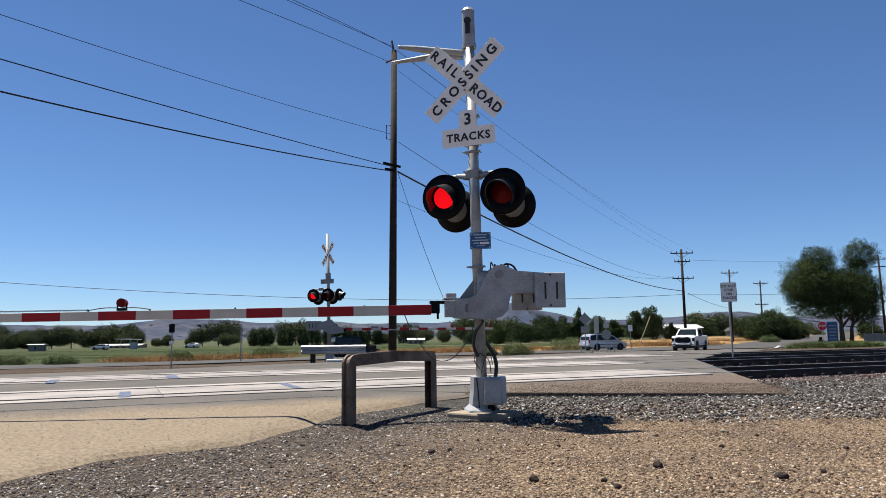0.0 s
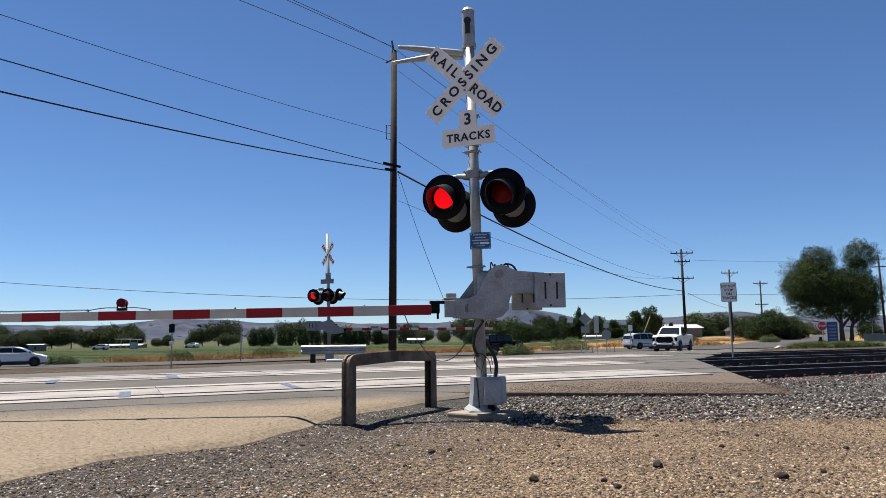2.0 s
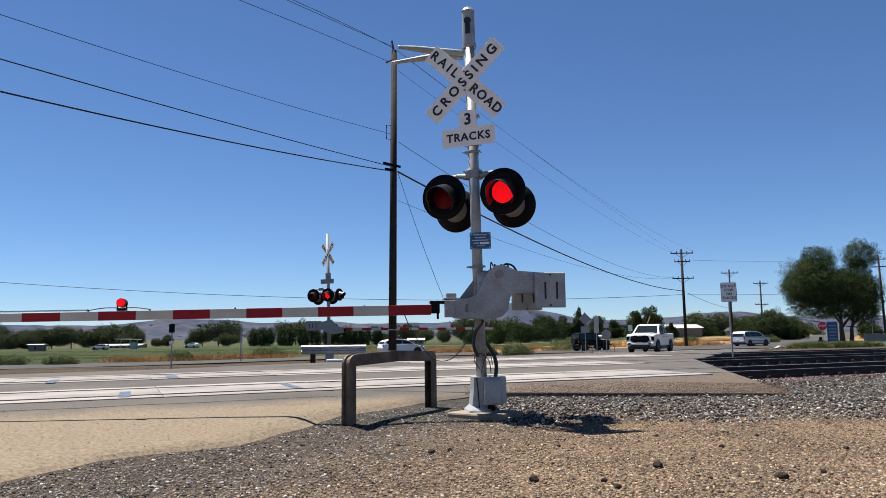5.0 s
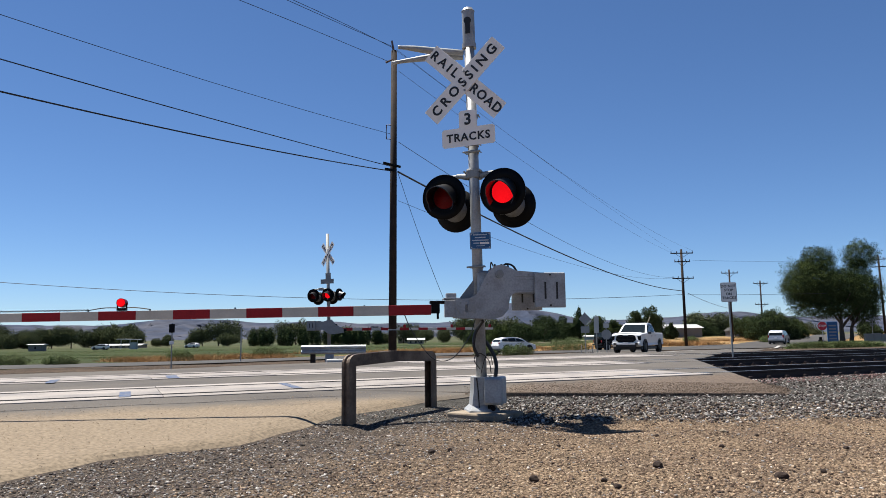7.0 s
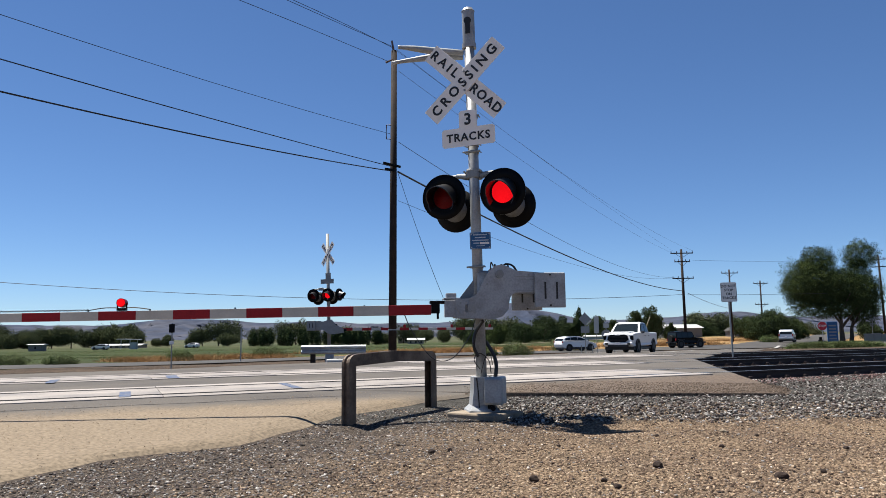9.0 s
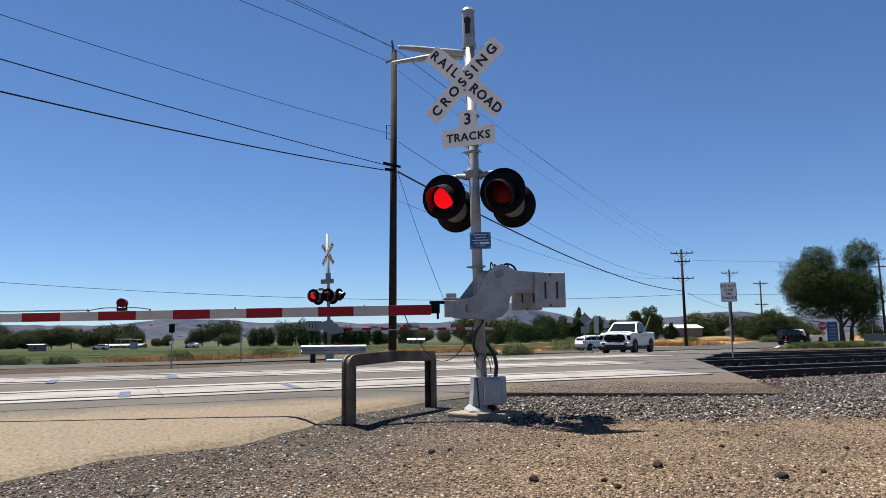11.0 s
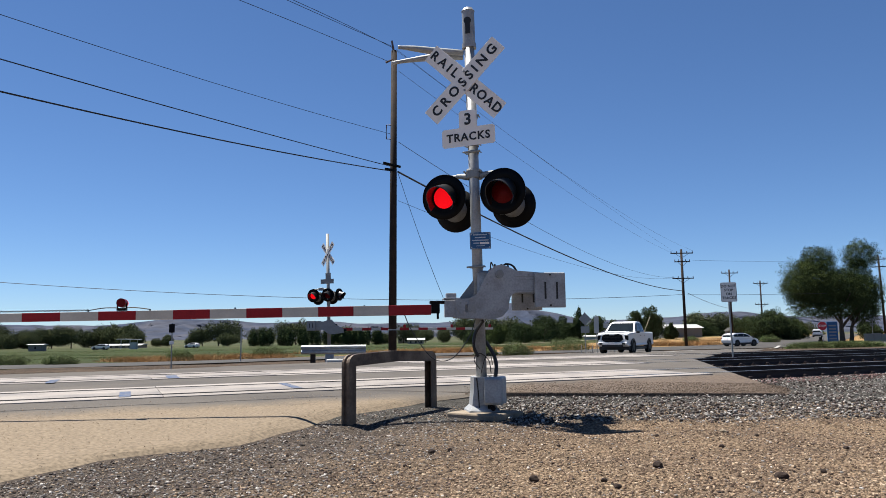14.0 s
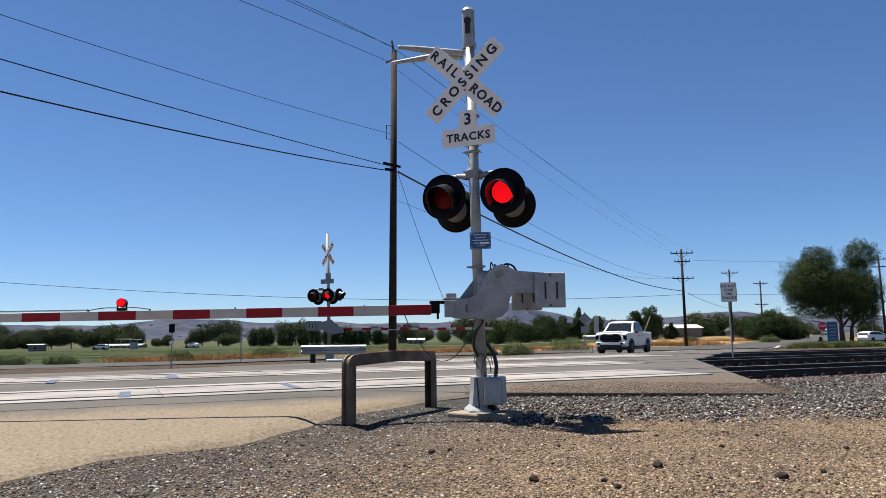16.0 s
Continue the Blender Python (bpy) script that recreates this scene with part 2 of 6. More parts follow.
def road_material(name, dusty):
    """Worn asphalt; dusty: tan dust on the shoulder short of the rails."""
    m = material(name, (0.074, 0.067, 0.061), 0.9, 0, 0.7, 0.28, 0.003, 60, (0.098, 0.088, 0.077))
    if not dusty:
        return m
    n, l = m.node_tree.nodes, m.node_tree.links
    b = n["Principled BSDF"]
    old = b.inputs["Base Color"].links[0].from_socket
    tc = n.new("ShaderNodeTexCoord")
    dot = n.new("ShaderNodeVectorMath")
    dot.operation = "DOT_PRODUCT"
    dot.inputs[1].default_value = (-0.4067, 0.9135, 0)
    l.new(tc.outputs["Object"], dot.inputs[0])
    nz = n.new("ShaderNodeTexNoise")
    nz.inputs["Scale"].default_value, nz.inputs["Detail"].default_value = 1.2, 6
    l.new(tc.outputs["Object"], nz.inputs["Vector"])
    add = n.new("ShaderNodeMath")
    add.operation = "MULTIPLY_ADD"
    add.inputs[1].default_value = 1.0
    l.new(nz.outputs["Fac"], add.inputs[0])
    l.new(dot.outputs["Value"], add.inputs[2])
    st = n.new("ShaderNodeMapRange")
    st.inputs[1].default_value, st.inputs[2].default_value = 9.75, 10.5
    st.inputs[3].default_value, st.inputs[4].default_value = 0.88, 0.0
    l.new(add.outputs[0], st.inputs[0])
    dust = n.new("ShaderNodeMixRGB")
    dust.inputs[1].default_value, dust.inputs[2].default_value = (0.222, 0.176, 0.120, 1), (0.128, 0.100, 0.068, 1)
    fine = n.new("ShaderNodeTexNoise")
    fine.inputs["Scale"].default_value, fine.inputs["Detail"].default_value = 30, 8
    l.new(tc.outputs["Object"], fine.inputs["Vector"])
    speck = n.new("ShaderNodeMapRange")
    speck.inputs[1].default_value, speck.inputs[2].default_value = 0.36, 0.64
    l.new(fine.outputs["Fac"], speck.inputs[0])
    l.new(speck.outputs[0], dust.inputs[0])
    ramp_side = n.new("ShaderNodeSeparateXYZ")
    l.new(tc.outputs["Object"], ramp_side.inputs[0])
    fade = n.new("ShaderNodeMapRange")
    fade.inputs[1].default_value, fade.inputs[2].default_value = 0.2, 1.4
    l.new(ramp_side.outputs[0], fade.inputs[0])
    brown = n.new("ShaderNodeMixRGB")
    grit = n.new("ShaderNodeMixRGB")
    grit.inputs[1].default_value, grit.inputs[2].default_value = (0.150, 0.113, 0.084, 1), (0.042, 0.033, 0.027, 1)
    l.new(speck.outputs[0], grit.inputs[0])
    l.new(grit.outputs[0], brown.inputs[2])
    l.new(fade.outputs[0], brown.inputs[0])
    l.new(dust.outputs[0], brown.inputs[1])
    dust = brown
    wide = n.new("ShaderNodeMath")
    wide.operation = "MULTIPLY_ADD"
    wide.inputs[1].default_value = -1.2
    l.new(fade.outputs[0], wide.inputs[0])
    l.new(add.outputs[0], wide.inputs[2])
    l.new(wide.outputs[0], st.inputs[0])
    mx = n.new("ShaderNodeMixRGB")
    l.new(st.outputs[0], mx.inputs[0])
    l.new(old, mx.inputs[1])
    l.new(dust.outputs[0], mx.inputs[2])
    l.new(mx.outputs[0], b.inputs["Base Color"])
    return m


M["ground"] = ground_material()
M["asphalt"] = road_material("worn_asphalt", True)
M["asphalt_far"] = material("far_asphalt", (0.050, 0.048, 0.047), 0.9, 0, 0.7, 0.25, 0.003, 40, (0.066, 0.062, 0.058))
M["guy"] = material("pale_guy_guard", (0.42, 0.38, 0.24), 0.7, 0, 3, 0.1)

# ---- building helpers ----
def thing(name, label="", category="", group="", kind="", at=None):
    ob = new(name)
    if at is not None:
        ob.matrix_basis = at
    return tagged(ob, label, category, group, kind)


def part(name, bm, mat, parent=None, label="", smooth=False, at=None):
    """Link a bmesh as one mesh object under a thing or a part."""
    me = bpy.data.meshes.new(name)
    bmesh.ops.recalc_face_normals(bm, faces=bm.faces)
    if smooth:
        for f in bm.faces:
            f.smooth = True
    bm.to_mesh(me)
    bm.free()
    if mat is not None:
        me.materials.append(mat)
    ob = new(name, me)
    if parent is not None:
        ob.parent = parent
    if at is not None:
        ob.matrix_basis = at
    if label:
        ob["label"] = label
    return ob


def box(bm, size, at=None, bevel=0.0):
    r = bmesh.ops.create_cube(bm, size=1.0)
    vs = r["verts"]
    for v in vs:
        v.co = Vector((v.co.x * size[0], v.co.y * size[1], v.co.z * size[2]))
    if bevel:
        es = list({e for v in vs for e in v.link_edges})
        res = bmesh.ops.bevel(bm, geom=es, offset=bevel, segments=2, affect="EDGES", profile=0.5)
        vs = list({v for f in res["faces"] for v in f.verts} | {v for v in vs if v.is_valid})
    if at is not None:
        bmesh.ops.transform(bm, matrix=at, verts=vs)
    return vs


def rod(bm, a, c, r0, r1=None, seg=10):
    """A round bar from a to c."""
    a, c = Vector(a), Vector(c)
    d = c - a
    m = Matrix.Translation((a + c) / 2) @ d.to_track_quat("Z", "Y").to_matrix().to_4x4()
    return bmesh.ops.create_cone(bm, cap_ends=True, segments=seg, radius1=r0, radius2=r0 if r1 is None else r1,
                                 depth=d.length, matrix=m)["verts"]


def tube(bm, pts, r, seg=6):
    """A pipe along points; r: one radius, or one for each point."""
    rings = []
    pts = [Vector(p) for p in pts]
    for i, p in enumerate(pts):
        d = (pts[min(i + 1, len(pts) - 1)] - pts[max(i - 1, 0)]).normalized()
        side = d.cross(Vector((0, 0, 1)))
        if side.length < 1e-3:
            side = Vector((1, 0, 0))
        side.normalize()
        up = side.cross(d)
        rad = r[i] if isinstance(r, list) else r
        rings.append([bm.verts.new(p + rad * (math.cos(k * math.tau / seg) * side + math.sin(k * math.tau / seg) * up)) for k in range(seg)])
    for a, c in zip(rings, rings[1:]):
        for k in range(seg):
            bm.faces.new((a[k], a[(k + 1) % seg], c[(k + 1) % seg], c[k]))
    bm.faces.new(rings[0])
    bm.faces.new(rings[-1])


def plate(bm, outline, y0, y1, at=None):
    """A flat outline (x, z) with thickness from y0 to y1."""
    a = [bm.verts.new((x, y0, z)) for x, z in outline]
    c = [bm.verts.new((x, y1, z)) for x, z in outline]
    bm.faces.new(a)
    bm.faces.new(c[::-1])
    k = len(a)
    for i in range(k):
        bm.faces.new((a[i], c[i], c[(i + 1) % k], a[(i + 1) % k]))
    if at is not None:
        bmesh.ops.transform(bm, matrix=at, verts=a + c)
    return a + c


def curve(pts, steps=8):
    """Smooth points through the given ones."""
    pts = [Vector(p) for p in pts]
    out = []
    for i in range(len(pts) - 1):
        p0, p1, p2, p3 = pts[max(i - 1, 0)], pts[i], pts[i + 1], pts[min(i + 2, len(pts) - 1)]
        for k in range(steps):
            t = k / steps
            out.append(0.5 * ((2 * p1) + (p2 - p0) * t + (2 * p0 - 5 * p1 + 4 * p2 - p3) * t * t + (3 * p1 - p0 - 3 * p2 + p3) * t ** 3))
    return out + [pts[-1]]


def lettering(name, body, size, mat, parent, at, spacing=1.0, depth=0.002):
    """Raised letters as one mesh; at: the pose of their middle, in the parent's space."""
    cu = bpy.data.curves.new(name, "FONT")
    cu.body, cu.size, cu.align_x, cu.align_y, cu.extrude = body, size, "CENTER", "CENTER", depth
    cu.space_character = spacing
    cu.offset = 0.026 * size
    cu.resolution_u = 3
    tmp = bpy.data.objects.new("tmp", cu)
    scene.collection.objects.link(tmp)
    me = bpy.data.meshes.new_from_object(tmp.evaluated_get(bpy.context.evaluated_depsgraph_get()))
    bpy.data.objects.remove(tmp)
    me.materials.clear()
    me.materials.append(mat)
    ob = new(name, me)
    ob.parent = parent
    ob.matrix_basis = at
    return ob


def across(x, y):
    return -0.4067 * x + 0.9135 * y


def ground_z(x, y):
    n = across(x, y)
    if n < 23:
        # shallow hollows in front of the mast and of the guard
        dip = 0.075 * math.exp(-((x - 1.55) ** 2 + (y - 7.85) ** 2) / 0.30) + 0.075 * math.exp(-((x + 0.75) ** 2 + (y - 7.85) ** 2) / 0.16)
        return float(np.interp(n, [7, 9.2, 10.2, 10.8, 11.1], [0, 0.035, 0.07, 0.03, 0])) - dip
    rise = float(np.interp(n, [57, 75, 100, 150], [0, 0.40, 0.60, 1.1])) * min(1.0, max(0.0, (x - 12) / 24))
    return float(np.interp(n, [23, 36, 55, 120, 400], [0, -0.24, -0.74, -1.1, -2.0])) + rise - 0.2 * min(1.0, max(0.0, (-x - 4) / 18)) * min(1.0, max(0.0, (n - 32) / 22))


def track_xy(s, n):
    return 0.9135 * s - 0.4067 * n, 0.4067 * s + 0.9135 * n


RAIL_Z = 0.17

# ---- ground, road and rails ----
def build_ground():
    u = np.linspace(-1, 1, 281)
    xs = 2600 * np.sinh(7.6 * u) / np.sinh(7.6)
    ys = 7.0 + 2600 * np.sinh(7.6 * u) / np.sinh(7.6)
    verts, faces = [], []
    for y in ys:
        for x in xs:
            z = ground_z(x, y)
            n = across(x, y)
            if n < 12:
                z += 0.016 * (noise.noise((x * 0.7, y * 0.7, 0.3))) + 0.006 * noise.noise((x * 3.1, y * 3.1, 1.0))
            elif n > 24:
                z += 0.10 * noise.noise((x * 0.15, y * 0.15, 2.0))
            verts.append((x, y, z - 0.012))
    k = len(xs)
    for j in range(k - 1):
        for i in range(k - 1):
            a = j * k + i
            faces.append((a, a + 1, a + k + 1, a + k))
    me = bpy.data.meshes.new("ground")
    me.from_pydata(verts, [], faces)
    me.materials.append(M["ground"])
    for p in me.polygons:
        p.use_smooth = True
    tagged(new("ground", me), "tan gravel and dirt ground with fields beyond", "ground", kind="structure")


def road_edge(y):
    return float(np.interp(y, [2, 4, 5.15, 6.1, 6.8, 8.8, 10.3, 11.05, 11.08, 11.12, 11.5, 12, 14.4, 23], [-4.2, -3.6, -3.06, -2.65, -1.85, -1.25, -0.25, 0.5, 3.6, 5.1, 5.35, 5.55, 5.7, 7.8]))


def pave_z(x, y):
    """Top of the pavement: low at the near edge, level with the rails, falling away beyond."""
    n = across(x, y)
    if n < 24:
        crown = float(np.interp(n, [5, 7.4, 8.4, 9.4, 10.9], [0, 0.035, 0.055, 0.045, 0])) * min(1.0, max(0.0, (0.3 - x) / 1.2))
        t = min(1.0, max(0.0, (road_edge(y) - x) / 0.28))
        return float(np.interp(n, [3, 7, 9.2, 10.9, 22, 24], [0.022, 0.022, 0.06, 0.165, 0.165, 0.13])) + crown * t * t * (3 - 2 * t)
    return ground_z(x, y) + float(np.interp(n, [24, 34], [0.13, 0.05]))


def slab(name, rows, mat, label, category, thick=0.14, cols=60, z=None):
    """A paved sheet; rows of (y, x from, x to)."""
    bm = bmesh.new()
    top = []
    z = z or pave_z
    for y, x0, x1 in rows:
        row = [x0 + (x1 - 0.7 - x0) * i / (cols - 5) for i in range(cols - 4)] + [x1 - q for q in (0.55, 0.4, 0.3, 0.2, 0.10, 0.0)]
        top.append([bm.verts.new((x, y, z(x, y) if i < cols else z(x, y) - (0.035 if i == cols + 1 else 0.004))) for i, x in enumerate(row)])
    for a, c in zip(top, top[1:]):
        for i in range(cols + 1):
            bm.faces.new((a[i], a[i + 1], c[i + 1], c[i]))
    rim = [e for e in bm.edges if e.is_boundary]
    low = bmesh.ops.extrude_edge_only(bm, edges=rim)
    for v in low["geom"]:
        if isinstance(v, bmesh.types.BMVert):
            v.co.z -= thick
    return tagged(part(name, bm, mat, smooth=False), label, category, kind="structure")


def build_road():
    ys = list(np.arange(-70.0, 2.0, 4.0)) + list(np.arange(2.0, 10.4, 0.2)) + list(np.arange(10.4, 12.0, 0.08)) + list(np.arange(12.0, 26, 0.4)) + list(np.arange(26, 70, 1.5))
    rows = []
    for y in ys:
        xr = np.interp(y, [-70, 2, 4, 5.15, 6.1, 6.8, 8.8, 10.3, 11.05, 11.08, 11.12, 11.5, 12.0, 14.4, 23, 47, 68],
                       [-38, -4.2, -3.6, -3.06, -2.65, -1.85, -1.25, -0.25, 0.5, 3.6, 5.1, 5.35, 5.55, 5.7, 7.8, 20, 29.5])
        if y < 14:
            xr += 0.07 * noise.noise((y * 1.7, 0.0, 5.0)) + 0.03 * noise.noise((y * 6.0, 0.0, 7.0))
        xl = np.interp(y, [-70, 2, 8.7, 17, 17.6, 19.7, 24, 32, 47, 68], [-60, -30, -26, -20, -10.6, -7.3, -4.1, -2.0, 5.5, 14])
        rows.append((float(y), float(xl), float(xr)))
    slab("road", rows, M["asphalt"], "worn grey asphalt road with a dusty tan shoulder", "road")
    # the road beyond, along the rails
    bm = bmesh.new()
    top = []
    for i in range(161):
        s = -260 + i * 3.4
        line = []
        for n in (57.5, 60, 64, 68.5):
            x, y = track_xy(s, n)
            line.append(bm.verts.new((x, y, ground_z(x, y) + 0.06)))
        top.append(line)
    for a, c in zip(top, top[1:]):
        for k in range(3):
            bm.faces.new((a[k], a[k + 1], c[k + 1], c[k]))
    tagged(part("frontage_road", bm, M["asphalt_far"]), "grey asphalt road running along the railway", "road", kind="structure")
    # the side road that leads away
    bm = bmesh.new()
    top = []
    for i in range(50):
        d = i * 6
        x, y = 37.5 + 0.505 * d, 83.5 + 0.863 * d
        line = []
        for o in (-5.5, 0, 5.5):
            px, py = x + 0.863 * o, y - 0.505 * o
            line.append(bm.verts.new((px, py, ground_z(px, py) + 0.055)))
        top.append(line)
    for a, c in zip(top, top[1:]):
        for k in range(2):
            bm.faces.new((a[k], a[k + 1], c[k + 1], c[k]))
    tagged(part("side_road", bm, M["asphalt_far"]), "grey asphalt side road leading away", "road", kind="structure")


def rail_section():
    w, h = 0.037, 0.17
    return [(-0.07, 0), (0.07, 0), (0.07, 0.012), (0.012, 0.03), (0.009, 0.125), (w, 0.135), (w, h), (-w, h), (-w, 0.135), (-0.009, 0.125), (-0.012, 0.03), (-0.07, 0.012)]


def build_track(number, n0, s_from, s_to, s_pave):
    """Two rails, ties with clips past the pavement, concrete panels within it."""
    track = thing("railway_track", "rusty steel rails on dark timber ties", "railway track", "railway tracks", at=Matrix.Translation((0, 0, 0)))
    turn = pose(0, 0, 0, 0, 0, 24.0)
    for side in (-0.755, 0.755):
        bm = bmesh.new()
        sec = rail_section()
        a = [bm.verts.new((s_from, n0 + side + y, RAIL_Z - 0.17 + z)) for y, z in sec]
        c = [bm.verts.new((s_to, n0 + side + y, RAIL_Z - 0.17 + z)) for y, z in sec]
        bm.faces.new(a), bm.faces.new(c[::-1])
        for i in range(len(sec)):
            bm.faces.new((a[i], a[(i + 1) % len(sec)], c[(i + 1) % len(sec)], c[i]))
        rail = part("rail", bm, M["rail"], track, "dark rusty rail with a bright worn head", at=turn)
        bm = bmesh.new()
        box(bm, (s_to - s_from, 0.056, 0.004), pose((s_from + s_to) / 2, n0 + side, RAIL_Z + 0.001))
        part("rail_head", bm, M["rail_head"], rail, "polished running surface")
    bm = bmesh.new()
    box(bm, (0.22, 2.6, 0.16), bevel=0.012)
    me = None
    clip = bmesh.new()
    box(clip, (0.19, 0.34, 0.018), pose(0, 0, 0.09))
    for o in (-0.1, 0.1):
        box(clip, (0.09, 0.05, 0.06), pose(0, o, 0.115), bevel=0.012)
    clip_me = None
    s = s_pave
    count = 0
    while s < s_to and count < 110:
        if me is None:
            t = part("tie", bm, M["tie"], track)
            me = t.data
            clip_me = part("tie_plate", clip, M["rail"], t, at=pose(0, -0.755, 0)).data
        else:
            t = new("tie", me)
            t.parent = track
            k = new("tie_plate", clip_me)
            k.parent, k.matrix_basis = t, pose(0, -0.755, 0)
        k = new("tie_plate", clip_me)
        k.parent, k.matrix_basis = t, pose(0, 0.755, 0)
        x, y = track_xy(s, n0)
        t.matrix_basis = pose(x, y, -0.082, 0, 0, 24 + random.uniform(-1, 1))
        s += 0.52
        count += 1
    return track


def build_crossing(n0, s_from, s_to):
    """Concrete panels between and beside the rails, with dark flangeways."""
    deck = tagged(thing("crossing_deck"), "pale concrete level crossing panels between the rails", "crossing deck", "crossing decks")
    turn = pose(0, 0, 0, 0, 0, 24.0)
    for y0, y1 in ((-0.665, 0.665), (0.835, 1.22), (-1.22, -0.835)):
        bm = bmesh.new()
        box(bm, (2.435, y1 - y0, 0.12), pose(0, 0, 0), bevel=0.006)
        me = None
        s = s_from
        while s < s_to:
            if me is None:
                p = part("panel", bm, M["panel"], deck)
                me = p.data
            else:
                p = new("panel", me)
                p.parent = deck
            p.matrix_basis = turn @ pose(s + 1.22, n0 + (y0 + y1) / 2, RAIL_Z - 0.052 + random.uniform(-0.003, 0.003), 0, 0, 0)
            s += 2.44
    for y in (-0.71, 0.71, -0.805, 0.805):
        bm = bmesh.new()
        box(bm, (s_to - s_from, 0.05, 0.03), pose((s_from + s_to) / 2, n0 + y, RAIL_Z - 0.005))
        part("flangeway", bm, M["flange"], deck, "black rubber flangeway", at=turn)
    return deck


build_ground()
build_road()
TRACKS = ((12.05, 8.6), (16.9, 12.3), (21.4, 16.5))
for i, (n0, sp) in enumerate(TRACKS):
    build_track(i, n0, -45 if i < 2 else 8.0, 95, sp)
    build_crossing(n0, (-14.0, -11.5, 8.0)[i], sp - 0.2)

# ---- the near crossing signal ----
def lamp_unit(name, r=0.30, lens=0.15, lit_rows=None):
    """A round black target disc with a hooded red lamp, facing -y."""
    lamp = thing(name)
    bm = bmesh.new()
    rings = ((0.0, 0.03), (r * 0.7, 0.03), (r, 0.0), (r, 0.018), (r * 0.6, 0.055), (0.0, 0.055))
    seg = 40
    loops = []
    for rr, y in rings:
        loops.append([bm.verts.new((rr * math.cos(k * math.tau / seg), y, rr * math.sin(k * math.tau / seg))) for k in range(seg)] if rr else [bm.verts.new((0, y, 0))])
    for a, c in zip(loops, loops[1:]):
        for k in range(seg):
            q = [a[k % len(a)], a[(k + 1) % len(a)], c[(k + 1) % len(c)], c[k % len(c)]]
            q = list(dict.fromkeys(q))
            if len(q) > 2:
                bm.faces.new(q)
    part("target_disc", bm, M["lamp_black"], lamp, "round black background disc", smooth=True)
    # housing behind the disc
    bm = bmesh.new()
    rod(bm, (0, 0.04, 0), (0, 0.19, 0), lens * 1.12, lens * 0.85, 24)
    rod(bm, (0, 0.19, 0), (0, 0.235, 0), lens * 0.85, lens * 0.4, 24)
    part("housing", bm, M["housing"], lamp, smooth=False)
    # hood: an upper shell, longest at the top
    bm = bmesh.new()
    seg = 28
    outer, inner, outf, inf = [], [], [], []
    for k in range(seg + 1):
        a = radians(-38 + 256 * k / seg)
        reach = 0.30 * (0.40 + 0.60 * max(0.0, math.sin(a)) ** 0.7)
        for lst, rr, y in ((outer, 1.16, 0.02), (outf, 1.16, -reach), (inf, 1.10, -reach), (inner, 1.10, 0.02)):
            lst.append(bm.verts.new((lens * rr * math.cos(a), y, lens * rr * math.sin(a) - (0.085 if y < 0 else 0))))
    for A, C in ((outer, outf), (outf, inf), (inf, inner)):
        for k in range(seg):
            bm.faces.new((A[k], A[k + 1], C[k + 1], C[k]))
    part("hood", bm, M["hood"], lamp, "black visor over the lens", smooth=False)
    bm = bmesh.new()
    seg = 32
    cen = bm.verts.new((0, -0.012, 0))
    prev = [cen]
    for j in range(1, 5):
        rr = lens * j / 4
        ring = [bm.verts.new((rr * math.cos(k * math.tau / seg), 0.028 - 0.04 * (1 - (j / 4) ** 2), rr * math.sin(k * math.tau / seg))) for k in range(seg)]
        for k in range(seg):
            if j == 1:
                bm.faces.new((cen, ring[k], ring[(k + 1) % seg]))
            else:
                bm.faces.new((prev[k], prev[(k + 1) % seg], ring[(k + 1) % seg], ring[k]))
        prev = ring
    part("lens", bm, M["lens_off"], lamp, "dark red glass lens", smooth=True)
    return lamp


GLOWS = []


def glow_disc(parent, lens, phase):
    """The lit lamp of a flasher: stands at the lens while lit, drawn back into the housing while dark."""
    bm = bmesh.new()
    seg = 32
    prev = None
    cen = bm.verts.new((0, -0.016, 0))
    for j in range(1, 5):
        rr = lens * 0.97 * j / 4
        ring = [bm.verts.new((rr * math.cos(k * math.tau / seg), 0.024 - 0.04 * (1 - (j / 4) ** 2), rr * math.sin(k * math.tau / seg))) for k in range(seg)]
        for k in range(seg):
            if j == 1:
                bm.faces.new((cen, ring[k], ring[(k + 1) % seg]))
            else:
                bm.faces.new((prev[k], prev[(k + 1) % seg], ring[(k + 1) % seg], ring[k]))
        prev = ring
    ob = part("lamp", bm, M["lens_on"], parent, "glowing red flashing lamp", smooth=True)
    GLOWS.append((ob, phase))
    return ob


def blade(parent, angle, word, at, size=(1.25, 0.240), letter=0.172, y=0.0, spacing=1.25):
    """One arm of the crossbuck with its word."""
    bm = bmesh.new()
    box(bm, (size[0], 0.004, size[1]), None, 0.0015)
    m = at @ pose(0, y, 0, 0, -angle, 0)
    b = part("blade", bm, M["sign_white"], parent, "white sign blade with black letters", at=m)
    w = word.split("|")
    if len(w) == 1:
        lettering("letters", w[0], letter, M["sign_black"], b, pose(0, -0.005, 0, 90, 0, 0), spacing * 1.2)
    else:
        lettering("letters", w[0], letter * 0.95, M["sign_black"], b, pose(-0.365, -0.005, 0, 90, 0, 0), spacing * 1.22)
        lettering("letters", w[1], letter * 0.95, M["sign_black"], b, pose(0.375, -0.005, 0, 90, 0, 0), spacing * 0.94)
    return b


